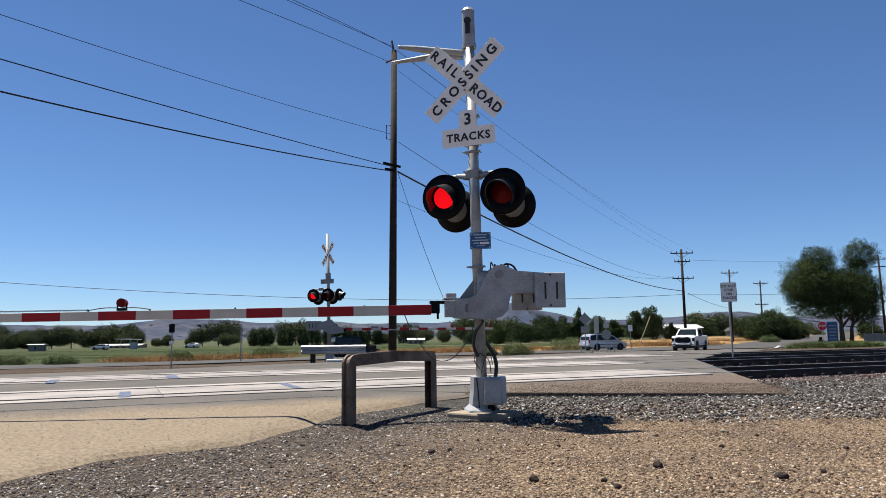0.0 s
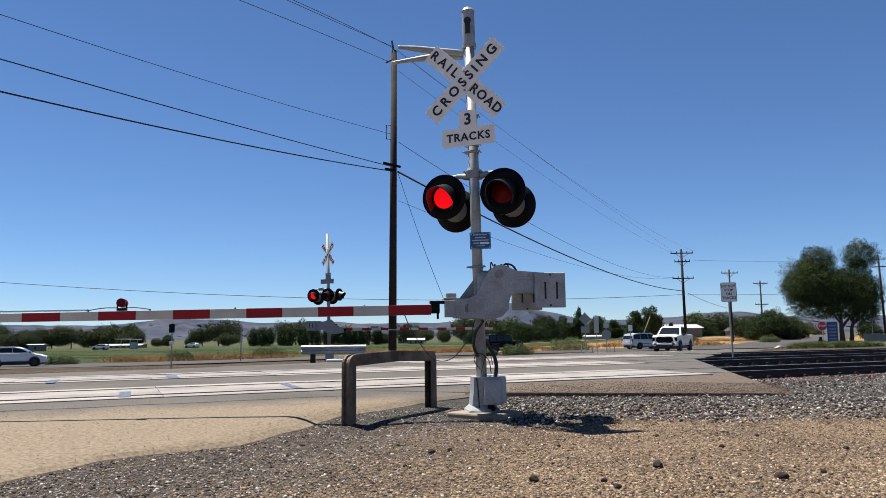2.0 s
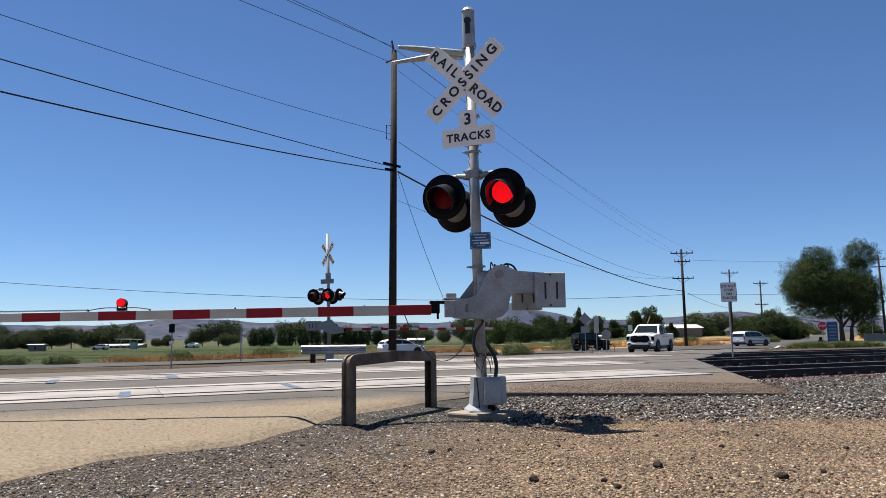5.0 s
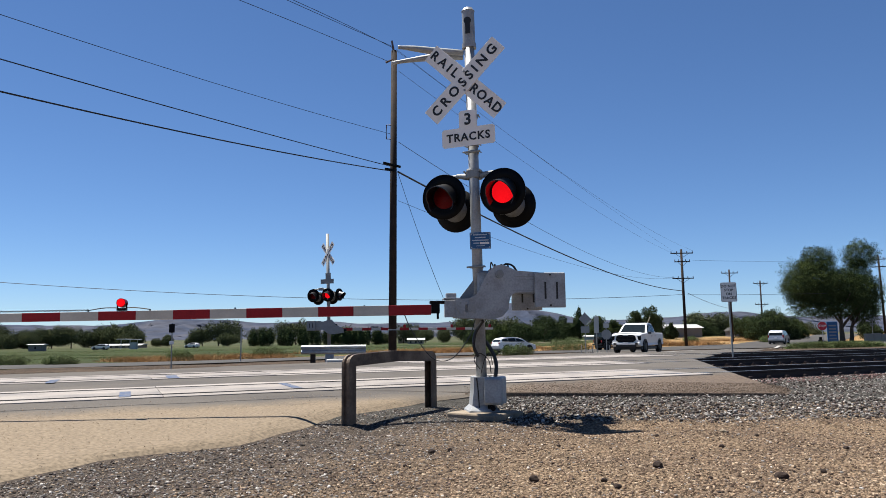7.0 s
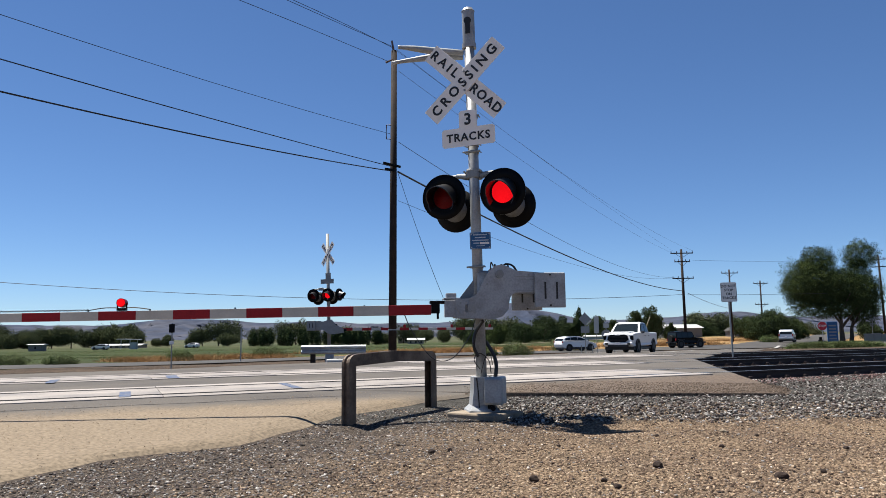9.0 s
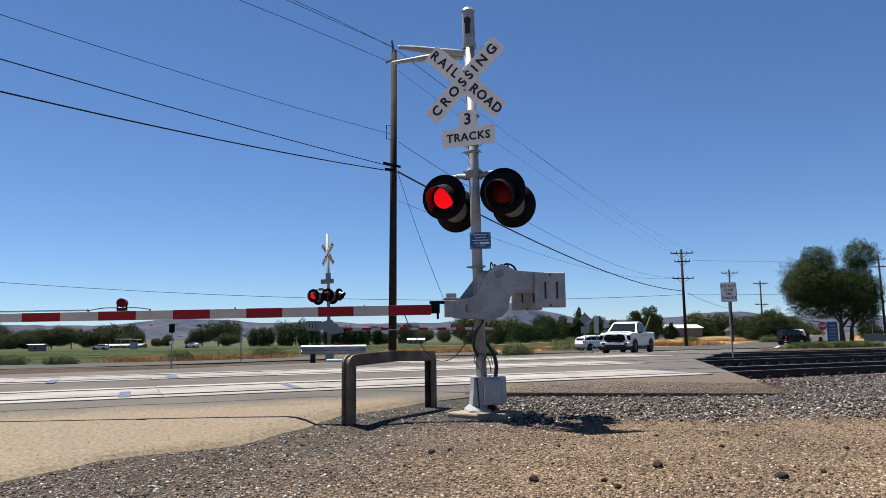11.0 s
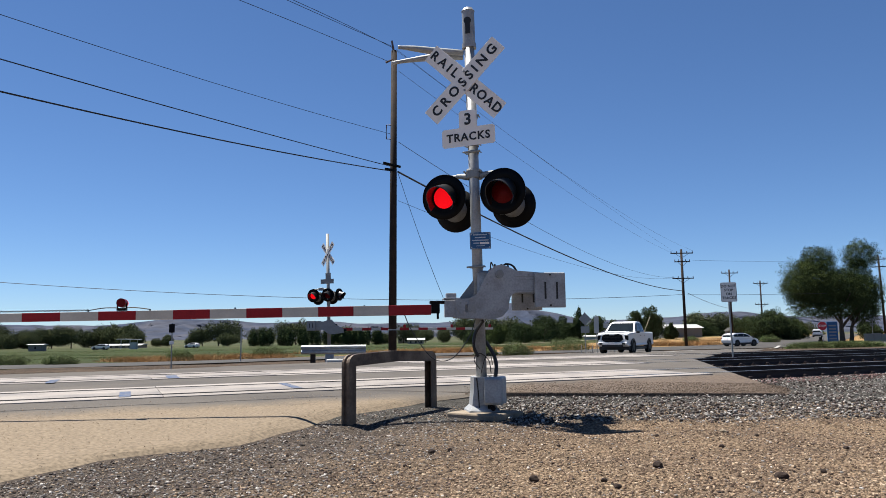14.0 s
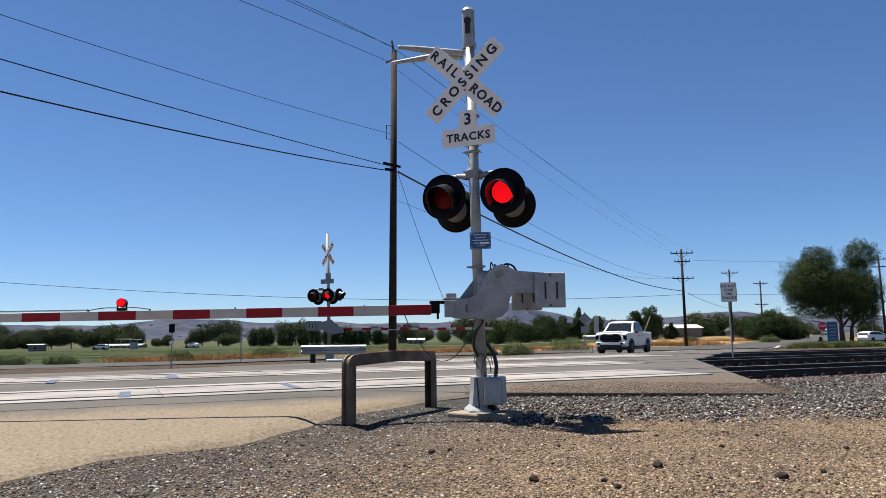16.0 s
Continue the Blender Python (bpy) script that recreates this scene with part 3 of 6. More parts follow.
def signal_lamps(sig, face, z, half, r, lens, shift, back_gap):
    """A crossarm with two lamps each way; face: the pose of the mast's front."""
    bm = bmesh.new()
    top = z + 0.27 * r / 0.285
    rod(bm, (-half, 0.07, top), (half, 0.07, top), 0.028, seg=12)
    box(bm, (0.17, 0.18, 0.13), pose(0, 0.02, top), 0.025)
    for s in (-1, 1):
        rod(bm, (s * 0.07, 0.0, top - 0.03), (s * 0.24, 0.06, top + 0.01), 0.045, 0.028, 10)
        rod(bm, (s * half, 0.07, top), (s * half, 0.04, z), 0.028, seg=10)
        rod(bm, (s * half, 0.07, top), (s * half, 0.22, z), 0.028, seg=10)
        rod(bm, (s * 0.10, -0.09, top + 0.02), (s * 0.10, 0.12, top + 0.02), 0.012, seg=8)
    part("crossarm", bm, M["galv_dull"], sig, "grey lamp crossarm with clamps", at=face)
    for s, ph in ((-1, 0), (1, 1)):
        for back in (0, 1):
            l = lamp_unit("lamp_head", r, lens)
            l.parent = sig
            l.matrix_basis = face @ (pose(s * half + (shift if s < 0 else 0), -0.10, z) if not back else pose(s * half, back_gap + 0.06, z - 0.10, 0, 0, 180))
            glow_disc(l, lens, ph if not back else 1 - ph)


def build_near_signal():
    base = pose(0.455, 8.94, 0.0)
    sig = thing("crossing_signal", "silver railroad crossing signal mast with crossbuck and red flashing lamps", "railroad signal", at=base)
    lean = pose(0, 0, 0, 0, -1.15, 0)
    face = lean @ pose(0, 0, 0, 0, 0, -21)
    bm = bmesh.new()
    rod(bm, (0, 0, 0.35), (0, 0, 4.62), 0.064, 0.064, 28)
    part("mast", bm, M["galv"], sig, "silver painted steel mast", smooth=True, at=lean)
    # bell-like top
    bm = bmesh.new()
    rod(bm, (0, 0, 4.58), (0, 0, 5.05), 0.079, 0.079, 28)
    rod(bm, (0, 0, 5.05), (0, 0, 5.09), 0.085, 0.06, 28)
    rod(bm, (0, 0, 4.56), (0, 0, 4.62), 0.09, 0.09, 28)
    top = part("mast_cap", bm, M["galv"], sig, "silver cylindrical cap with a dark keyhole opening", at=lean)
    bm = bmesh.new()
    rod(bm, (-0.015, -0.070, 4.90), (-0.015, -0.084, 4.90), 0.047, 0.047, 18)
    box(bm, (0.062, 0.022, 0.16), pose(-0.015, -0.074, 4.81), 0.004)
    part("opening", bm, M["sign_black"], top, "dark keyhole opening")
    # crossbuck
    cb = face @ pose(-0.04, -0.11, 4.105)
    b1 = blade(sig, 42.5, "CROSSING", cb, y=-0.012)
    b2 = blade(sig, -45, "RAIL|ROAD", cb, y=0.0)
    for z in (0.0, 0.12, -0.12):
        bm = bmesh.new()
        rod(bm, (0, -0.016, z), (0, -0.024, z), 0.013, seg=10)
        part("bolt", bm, M["galv_dull"], sig, at=cb)
    # tracks sign
    tr = face @ pose(-0.02, -0.11, 3.395)
    bm = bmesh.new()
    w, h, q, g = 0.345, 0.118, 0.115, 0.335
    c = 0.025
    outline = [(-w + c, -h), (w - c, -h), (w, -h + c), (w, h - c), (w - c, h), (q, h), (q, g - c), (q - c, g), (-q + c, g), (-q, g - c), (-q, h), (-w + c, h), (-w, h - c), (-w, -h + c)]
    plate(bm, outline, 0, 0.004, pose(0, 0, 0))
    s = part("tracks_sign", bm, M["sign_white"], sig, "white sign with black number and word", at=tr)
    lettering("letters", "TRACKS", 0.140, M["sign_black"], s, pose(0.0, -0.003, -0.005, 90, 0, 0), 1.14)
    lettering("letters", "3", 0.20, M["sign_black"], s, pose(0, -0.003, 0.215, 90, 0, 0))
    # clamps
    for z in (3.21, 3.30, 3.66, 4.05, 4.22, 1.78):
        bm = bmesh.new()
        rod(bm, (0, 0, z - 0.018), (0, 0, z + 0.018), 0.074, seg=20)
        box(bm, (0.23, 0.02, 0.02), pose(0, -0.072, z), 0.004)
        for sx in (-1, 1):
            rod(bm, (sx * 0.095, -0.085, z), (sx * 0.095, 0.03, z), 0.008, seg=6)
        part("clamp", bm, M["galv_dull"], sig, "steel band clamp", at=face)
    # two tapered bracket arms, out to the side
    for arm in (((-0.06, 0.13, 4.56), (-0.40, 0.13, 4.58), (-0.72, 0.13, 4.62), (-0.90, 0.13, 4.635)),
                ((-0.06, 0.22, 4.53), (-0.36, 0.22, 4.54), (-0.66, 0.22, 4.51), (-0.98, 0.22, 4.46))):
        pts = curve(arm, 5)
        fat = [0.024 + 0.022 * math.sin(math.pi * min(1.0, 0.15 + 0.95 * k / (len(pts) - 1))) ** 1.5 for k in range(len(pts))]
        bm = bmesh.new()
        tube(bm, pts, fat, 12)
        part("bracket_arm", bm, M["galv"], sig, "silver tapered bracket reaching sideways", smooth=True, at=lean @ pose(0, 0, 0, 0, 0, 4))
    signal_lamps(sig, face, 2.67, 0.385, 0.285, 0.145, 0.012, 0.34)
    # blue notice
    bm = bmesh.new()
    box(bm, (0.255, 0.004, 0.205), None, 0.0018)
    at = lean @ pose(0.042, -0.085, 2.095, 0, 0, -3)
    s = part("notice", bm, M["blue_sign"], sig, "small blue notice with white lines of writing", at=at)
    for k, wd in enumerate((0.17, 0.13, 0.20, 0.07, 0.10)):
        bm = bmesh.new()
        box(bm, (wd, 0.002, 0.013 if k < 4 else 0.007), pose(-0.05 if k == 3 else 0, -0.0035, 0.072 - 0.034 * k))
        part("writing_bar", bm, M["notice_white"], s)
    bm = bmesh.new()
    box(bm, (0.115, 0.002, 0.026), pose(0.05, -0.0035, -0.032))
    part("number_strip", bm, M["sign_white"], s, "small pale strip")
    bm = bmesh.new()
    for sx in (-1, 1):
        box(bm, (0.003, 0.002, 0.185), pose(sx * 0.118, -0.0035, 0))
        box(bm, (0.238, 0.002, 0.003), pose(0, -0.0035, sx * 0.093))
        for sz in (-1, 1):
            rod(bm, (sx * 0.108, -0.003, sz * 0.082), (sx * 0.108, -0.006, sz * 0.082), 0.008, seg=8)
    part("border", bm, M["notice_white"], s, "thin white border and bolts")
    # foot: flared pedestal and junction box
    bm = bmesh.new()
    foot = [(-0.19, 0.055), (-0.185, 0.075), (-0.14, 0.13), (-0.12, 0.30), (-0.115, 0.46), (0.115, 0.46), (0.12, 0.30), (0.14, 0.13), (0.185, 0.075), (0.19, 0.055)]
    plate(bm, foot, -0.12, 0.12)
    for v in bm.verts:
        if v.co.z < 0.1:
            v.co.y *= 1.6
    part("pedestal", bm, M["galv"], sig, "silver flared cast pedestal", at=pose(-0.01, 0, 0, 0, 0, 8))
    bm = bmesh.new()
    box(bm, (0.22, 0.30, 0.32), pose(0.16, -0.03, 0.30), 0.02)
    box(bm, (0.20, 0.02, 0.28), pose(0.16, -0.19, 0.30), 0.008)
    part("junction_box", bm, M["galv"], sig, "silver cast junction box on the pedestal", at=pose(0, 0, 0, 0, 0, -14))
    bm = bmesh.new()
    rod(bm, (0.11, -0.16, 0.10), (0.11, -0.19, 0.10), 0.03, seg=12)
    box(bm, (0.08, 0.05, 0.11), pose(0.09, -0.13, 0.13), 0.008)
    part("conduit_fitting", bm, M["lamp_black"], sig, "dark fitting below the junction box")
    # cables
    bm = bmesh.new()
    tube(bm, curve([(0.02, -0.09, 1.13), (-0.08, -0.10, 0.98), (-0.10, -0.10, 0.82), (-0.05, -0.09, 0.70)]), 0.020, 8)
    part("conduit", bm, M["cable"], sig, "black flexible conduit")
    bm = bmesh.new()
    tube(bm, curve([(0.05, 0.06, 0.88), (0.14, 0.02, 0.72), (0.17, 0.0, 0.58), (0.15, -0.02, 0.44)]), 0.024, 8)
    part("conduit", bm, M["cable"], sig, "black flexible conduit")
    bm = bmesh.new()
    tube(bm, curve([(-0.03, -0.09, 0.55), (-0.10, -0.10, 0.66), (-0.04, -0.10, 0.74), (0.07, -0.09, 0.66), (0.10, -0.08, 0.50)]), 0.006, 5)
    tube(bm, curve([(-0.02, -0.08, 0.50), (0.03, -0.10, 0.68), (0.09, -0.09, 0.73), (0.12, -0.07, 0.60)]), 0.005, 5)
    part("loose_wire", bm, M["cable"], sig, "thin loose black wires")
    bm = bmesh.new()
    tube(bm, [(-0.05, -0.155, 0.10), (-0.06, -0.135, 0.30), (-0.075, -0.13, 0.45)], 0.008, 6)
    part("ground_wire", bm, M["cable"], sig, "thin black wire down the pedestal")
    # concrete base
    bm = bmesh.new()
    box(bm, (0.68, 0.62, 0.10), pose(0.02, -0.10, 0.008, 0, 0, -38), 0.02)
    part("concrete_base", bm, M["concrete"], sig, "tan weathered concrete foundation pad")
    return sig


def build_near_gate():
    """The gate mechanism on the mast, its arm across the lane and its counterweights."""
    at = pose(0.40, 8.80, 0, 0, 0, 6.0)
    gate = thing("crossing_gate", "grey gate mechanism with a lowered red and white striped arm", "crossing gate", at=at)
    # cranked side plates
    outline = [(-0.28, 1.16), (-0.28, 1.37), (-0.10, 1.39), (-0.02, 1.44), (0.06, 1.60), (0.13, 1.71), (0.20, 1.77), (0.29, 1.785), (0.36, 1.755), (0.46, 1.71), (0.72, 1.69), (0.72, 1.45), (0.47, 1.455), (0.40, 1.43), (0.37, 1.38), (0.35, 1.25), (0.28, 1.17), (0.18, 1.14), (-0.10, 1.15)]
    for y in (-0.14, 0.14):
        bm = bmesh.new()
        vs = plate(bm, outline, y - 0.012, y + 0.012)
        part("side_plate", bm, M["galv"], gate, "grey cranked steel side plate")
    bm = bmesh.new()
    rod(bm, (0.25, -0.175, 1.67), (0.25, -0.15, 1.67), 0.05, seg=20)
    rod(bm, (0.25, -0.185, 1.67), (0.25, -0.17, 1.67), 0.027, seg=16)
    part("pivot", bm, M["galv_dull"], gate, "round pivot boss")
    bm = bmesh.new()
    box(bm, (0.30, 0.24, 0.36), pose(0.19, 0.02, 1.40), 0.02)
    part("mechanism_case", bm, M["galv_dull"], gate, "grey gate motor case")
    bm = bmesh.new()
    rod(bm, (0.10, 0.10, 1.45), (0.10, 0.10, 1.70), 0.09, 0.09, 20)
    rod(bm, (0.10, 0.10, 1.70), (0.10, 0.10, 1.73), 0.09, 0.055, 20)
    part("motor_cover", bm, M["galv"], gate, "round grey cover")
    bm = bmesh.new()
    tube(bm, curve([(0.30, -0.05, 1.75), (0.34, -0.08, 1.795), (0.42, -0.10, 1.775), (0.48, -0.08, 1.70)]), 0.012, 6)
    tube(bm, curve([(0.16, -0.05, 1.72), (0.17, -0.05, 1.82), (0.20, -0.05, 1.76)]), 0.008, 6)
    part("cable", bm, M["cable"], gate, "short black cable loops")
    bm = bmesh.new()
    plate(bm, [(-0.22, 1.38), (-0.03, 1.38), (-0.03, 1.62)], 0.04, 0.06)
    part("brace", bm, M["galv_dull"], gate, "grey triangular brace plate")
    for x in (0.22, 0.30, 0.38):
        bm = bmesh.new()
        rod(bm, (x, -0.02, 1.74), (x, -0.02, 1.80), 0.012, seg=8)
        part("terminal", bm, M["cable"], gate)
    bm = bmesh.new()
    box(bm, (0.13, 0.004, 0.10), pose(-0.10, -0.156, 1.27))
    part("data_plate", bm, M["galv_dull"], gate, "small grey data plate")
    # counterweights
    for y, x0, z0, w, h in ((-0.19, 0.845, 1.475, 0.37, 0.415), (0.20, 0.65, 1.45, 0.38, 0.40)):
        bm = bmesh.new()
        box(bm, (w, 0.05, h), pose(x0, y, z0), 0.012)
        cw = part("counterweight", bm, M["galv"], gate, "grey slotted steel counterweight")
        for dx in (-0.06, 0.08):
            bm = bmesh.new()
            box(bm, (0.022, 0.006, 0.20), pose(x0 + dx, y - 0.0265, z0 - 0.005), 0.001)
            part("slot", bm, M["sign_black"], cw, "dark slot")
        for dz in (-0.18, 0.18):
            bm = bmesh.new()
            rod(bm, (x0, y - 0.022, z0 + dz), (x0, y - 0.032, z0 + dz), 0.011, seg=8)
            part("bolt", bm, M["lamp_black"], cw)
    for x0, x1, z in ((0.44, 0.70, 1.60), (0.44, 0.70, 1.64), (0.40, 0.70, 1.47)):
        bm = bmesh.new()
        box(bm, (x1 - x0, 0.005, 0.006), pose((x0 + x1) / 2, -0.1535, z))
        part("weld_seam", bm, M["galv_dull"], gate)
    for x, z in ((-0.05, 1.22), (0.24, 1.24), (0.60, 1.66), (0.10, 1.55), (-0.22, 1.33), (-0.22, 1.20)):
        bm = bmesh.new()
        rod(bm, (x, -0.150, z), (x, -0.162, z), 0.012, seg=8)
        part("bolt", bm, M["galv_dull"], gate)
    # arm clamp
    bm = bmesh.new()
    box(bm, (0.20, 0.26, 0.02), pose(-0.31, 0, 1.385), 0.004)
    box(bm, (0.02, 0.24, 0.19), pose(-0.375, 0, 1.27), 0.004)
    box(bm, (0.15, 0.012, 0.20), pose(-0.33, -0.14, 1.265), 0.004)
    box(bm, (0.12, 0.004, 0.14), pose(-0.19, -0.156, 1.27))
    box(bm, (0.12, 0.10, 0.08), pose(-0.32, -0.05, 1.41), 0.004)
    part("arm_holder", bm, M["galv"], gate, "steel arm holder")
    bm = bmesh.new()
    box(bm, (0.22, 0.10, 0.035), pose(-0.46, -0.02, 1.345), 0.006)
    box(bm, (0.10, 0.08, 0.13), pose(-0.505, -0.03, 1.28), 0.01)
    box(bm, (0.025, 0.03, 0.10), pose(-0.48, -0.06, 1.20), 0.004)
    part("shear_clamp", bm, M["lamp_black"], gate, "black breakaway clamp")
    # the arm, sixteen-inch stripes
    arm_at = pose(-0.56, -0.07, 1.258, 0, -0.62, 0)
    n, w = 17, 0.406
    x = 0.0
    first = 0.50
    k = 0
    edges = [0.0, first] + [first + w * i for i in range(1, n)]
    for i, (a, c) in enumerate(zip(edges, edges[1:])):
        bm = bmesh.new()
        hh = 0.118 - 0.002 * i
        box(bm, (c - a, 0.05, hh), pose(-(a + c) / 2, 0, 0), 0.003)
        part("stripe", bm, M["red_stripe"] if i % 2 == 0 else M["white_stripe"], gate, "red reflective band" if i % 2 == 0 else "greyish white band", at=arm_at)
    # lamp on the arm, its cable and brackets
    lx = -3.50
    l = thing("arm_lamp")
    l.parent = gate
    l.matrix_basis = arm_at @ pose(lx, 0, 0.06)
    bm = bmesh.new()
    box(bm, (0.10, 0.07, 0.03), pose(0, 0, 0.01), 0.004)
    rod(bm, (-0.05, 0, 0.02), (-0.05, 0, 0.08), 0.008, seg=6)
    rod(bm, (0.05, 0, 0.02), (0.05, 0, 0.08), 0.008, seg=6)
    part("lamp_foot", bm, M["lamp_black"], l)
    bm = bmesh.new()
    rod(bm, (0, -0.045, 0.085), (0, 0.045, 0.08), 0.050, seg=24)
    part("lens", bm, M["lens_off"], l, "dark red glass lens")
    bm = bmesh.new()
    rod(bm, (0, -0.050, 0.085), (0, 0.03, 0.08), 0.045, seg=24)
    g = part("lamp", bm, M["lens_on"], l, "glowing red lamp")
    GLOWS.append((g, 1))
    bm = bmesh.new()
    pts = [(lx - 0.06, 0, 0.09), (lx - 0.2, 0, 0.09), (lx - 0.36, 0, 0.066)]
    pts = curve(pts, 6)
    z = lx - 0.36
    for i in range(210):
        pts.append(Vector((z - i * 0.012, 0.012 * math.cos(i * 1.9), 0.068 + 0.008 * math.sin(i * 1.9))))
    tube(bm, pts, 0.006, 5)
    tube(bm, curve([(lx + 0.06, 0, 0.09), (lx + 0.16, 0, 0.088), (lx + 0.31, 0, 0.065)], 6), 0.006, 5)
    part("arm_cable", bm, M["cable"], gate, "black coiled cable along the arm", at=arm_at)
    for dx in (-0.78, -2.25, -3.19, -3.86, -4.8):
        bm = bmesh.new()
        rod(bm, (dx, -0.015, 0.03), (dx, -0.015, 0.068), 0.009, seg=8)
        part("arm_bolt", bm, M["lamp_black"], gate, at=arm_at)
    # hanging wire from the holder to the foot of the barrier
    bm = bmesh.new()
    tube(bm, curve([(-0.87, -0.05, 1.20), (-0.79, -0.06, 1.02), (-0.60, -0.10, 0.74), (-0.45, -0.12, 0.66), (-0.28, -0.10, 0.72), (-0.10, -0.05, 0.95), (-0.02, 0, 1.17)]), 0.006, 6)
    part("hanging_wire", bm, M["cable"], gate, "thin black wire hanging in a loop")
    return gate


def build_barrier():
    """A bent steel guard, a wide bar on two legs, round at the corners."""
    ob = thing("guard_barrier", "rusty bent steel beam guard standing in gravel", "barrier")
    a, c = Vector((-1.10, 8.25, 0)), Vector((-0.15, 9.85, 0))
    d = (c - a).normalized()
    L = (c - a).length
    side = Vector((d.y, -d.x, 0))
    H, r = 0.755, 0.12
    path = [(0, -0.15), (0, H - r)]
    for k in range(1, 6):
        an = k / 5 * math.pi / 2
        path.append((r - r * math.cos(an), H - r + r * math.sin(an)))
    path += [(L / 2, H + 0.025)]
    for k in range(0, 6):
        an = k / 5 * math.pi / 2
        path.append((L - r + r * math.sin(an), H - r + r * math.cos(an)))
    path += [(L, -0.15)]
    # channel section: flat web with flanges
    sec = [(-0.052, 0.0), (-0.052, 0.13), (-0.044, 0.13), (-0.044, 0.010), (-0.020, 0.034), (0.020, 0.034), (0.044, 0.010), (0.044, 0.13), (0.052, 0.13), (0.052, 0.0), (0.026, 0.0), (0.016, 0.022), (-0.016, 0.022), (-0.026, 0.0)]
    bm = bmesh.new()
    rings = []
    for i, (x, z) in enumerate(path):
        p0, p1 = path[max(0, i - 1)], path[min(len(path) - 1, i + 1)]
        t = Vector((p1[0] - p0[0], p1[1] - p0[1]))
        t.normalize()
        nx, nz = t.y, -t.x
        rings.append([bm.verts.new(a + d * (x + nx * q) + Vector((0, 0, z + nz * q)) + side * o) for o, q in sec])
    m = len(sec)
    for A, C in zip(rings, rings[1:]):
        for k in range(m):
            bm.faces.new((A[k], A[(k + 1) % m], C[(k + 1) % m], C[k]))
    bm.faces.new(rings[0]), bm.faces.new(rings[-1])
    part("beam", bm, M["rust_bar"], ob)
    return ob


build_near_signal()
build_near_gate()
build_barrier()

# ---- the far crossing signal, poles, wires and signs ----
def build_far_signal():
    sig = thing("crossing_signal", "distant silver crossing signal mast with crossbuck and flashing lamps", "railroad signal", at=pose(-4.95, 32.0, -0.15))
    lean = pose(0, 0, 0, 0, -1.3, 0)
    face = lean @ pose(0, 0, 0, 0, 0, -16)
    bm = bmesh.new()
    rod(bm, (0, 0, 0), (0, 0, 5.62), 0.075, 0.07, 16)
    part("mast", bm, M["galv_dull"], sig, smooth=True, at=lean)
    cb = lean @ pose(0.03, -0.12, 4.72, 0, 0, -48)
    blade(sig, 45, "CROSSING", cb, y=-0.012)
    blade(sig, -45, "RAIL|ROAD", cb, y=0.0)
    bm = bmesh.new()
    box(bm, (0.62, 0.006, 0.20), pose(0, -0.1, 3.52), 0.002)
    box(bm, (0.25, 0.006, 0.26), pose(0.05, -0.1, 3.75), 0.002)
    part("tracks_sign", bm, M["sign_back"], sig, "plain grey sign back", at=face)
    signal_lamps(sig, face @ pose(-0.33, 0, 0), 2.93, 0.34, 0.29, 0.15, 0, 0.34)
    for s in (0,):
        l = lamp_unit("lamp_head", 0.27, 0.14)
        l.parent = sig
        l.matrix_basis = face @ pose(0.50, 0.05, 2.93, 0, 0, 75)
    bm = bmesh.new()
    box(bm, (0.34, 0.32, 0.42), pose(0, 0, 0.22), 0.03)
    part("pedestal", bm, M["galv"], sig)
    at = pose(-4.75, 31.85, -0.15, 0, 0, 3)
    gate = thing("crossing_gate", "distant grey gate mechanism with lowered red and white arm", "crossing gate", at=at)
    outline = [(0.43, 1.30), (0.43, 1.46), (0.10, 1.62), (-0.10, 1.86), (-0.24, 1.84), (-0.48, 1.76), (-0.85, 1.76), (-0.85, 1.42), (-0.43, 1.42), (-0.30, 1.30), (-0.12, 1.22), (0.20, 1.26)]
    for y in (-0.14, 0.14):
        bm = bmesh.new()
        plate(bm, outline, y - 0.012, y + 0.012)
        part("side_plate", bm, M["galv_dull"], gate)
    for y, x0 in ((-0.19, -0.95), (0.20, -0.75)):
        bm = bmesh.new()
        box(bm, (0.37, 0.05, 0.42), pose(x0, y, 1.60), 0.012)
        cw = part("counterweight", bm, M["galv_dull"], gate)
        for dx in (-0.07, 0.07):
            bm = bmesh.new()
            box(bm, (0.03, 0.006, 0.2), pose(x0 + dx, y - 0.0265, 1.60))
            part("slot", bm, M["sign_black"], cw)
    bm = bmesh.new()
    box(bm, (0.26, 0.2, 0.34), pose(0.02, 0, 1.5), 0.03)
    box(bm, (0.26, 0.12, 0.10), pose(0.42, 0, 1.40), 0.02)
    part("arm_holder", bm, M["lamp_black"], gate)
    x = 0.40
    for i in range(16):
        bm = bmesh.new()
        box(bm, (0.406, 0.05, 0.12 - 0.002 * i), pose(x + 0.203, 0, 0), 0.003)
        part("stripe", bm, M["red_stripe"] if i % 2 == 0 else M["white_stripe"], gate, at=pose(0, 0, 1.44, 0, 0.35, 0))
        x += 0.406
    for lx in (3.05, 5.1, 6.75):
        bm = bmesh.new()
        rod(bm, (lx, -0.05, 0.13), (lx, 0.05, 0.13), 0.062, seg=16)
        box(bm, (0.10, 0.07, 0.04), pose(lx, 0, 0.07))
        part("arm_lamp", bm, M["red_stripe"], gate, "small red arm lamp", at=pose(0, 0, 1.44, 0, 0.35, 0))


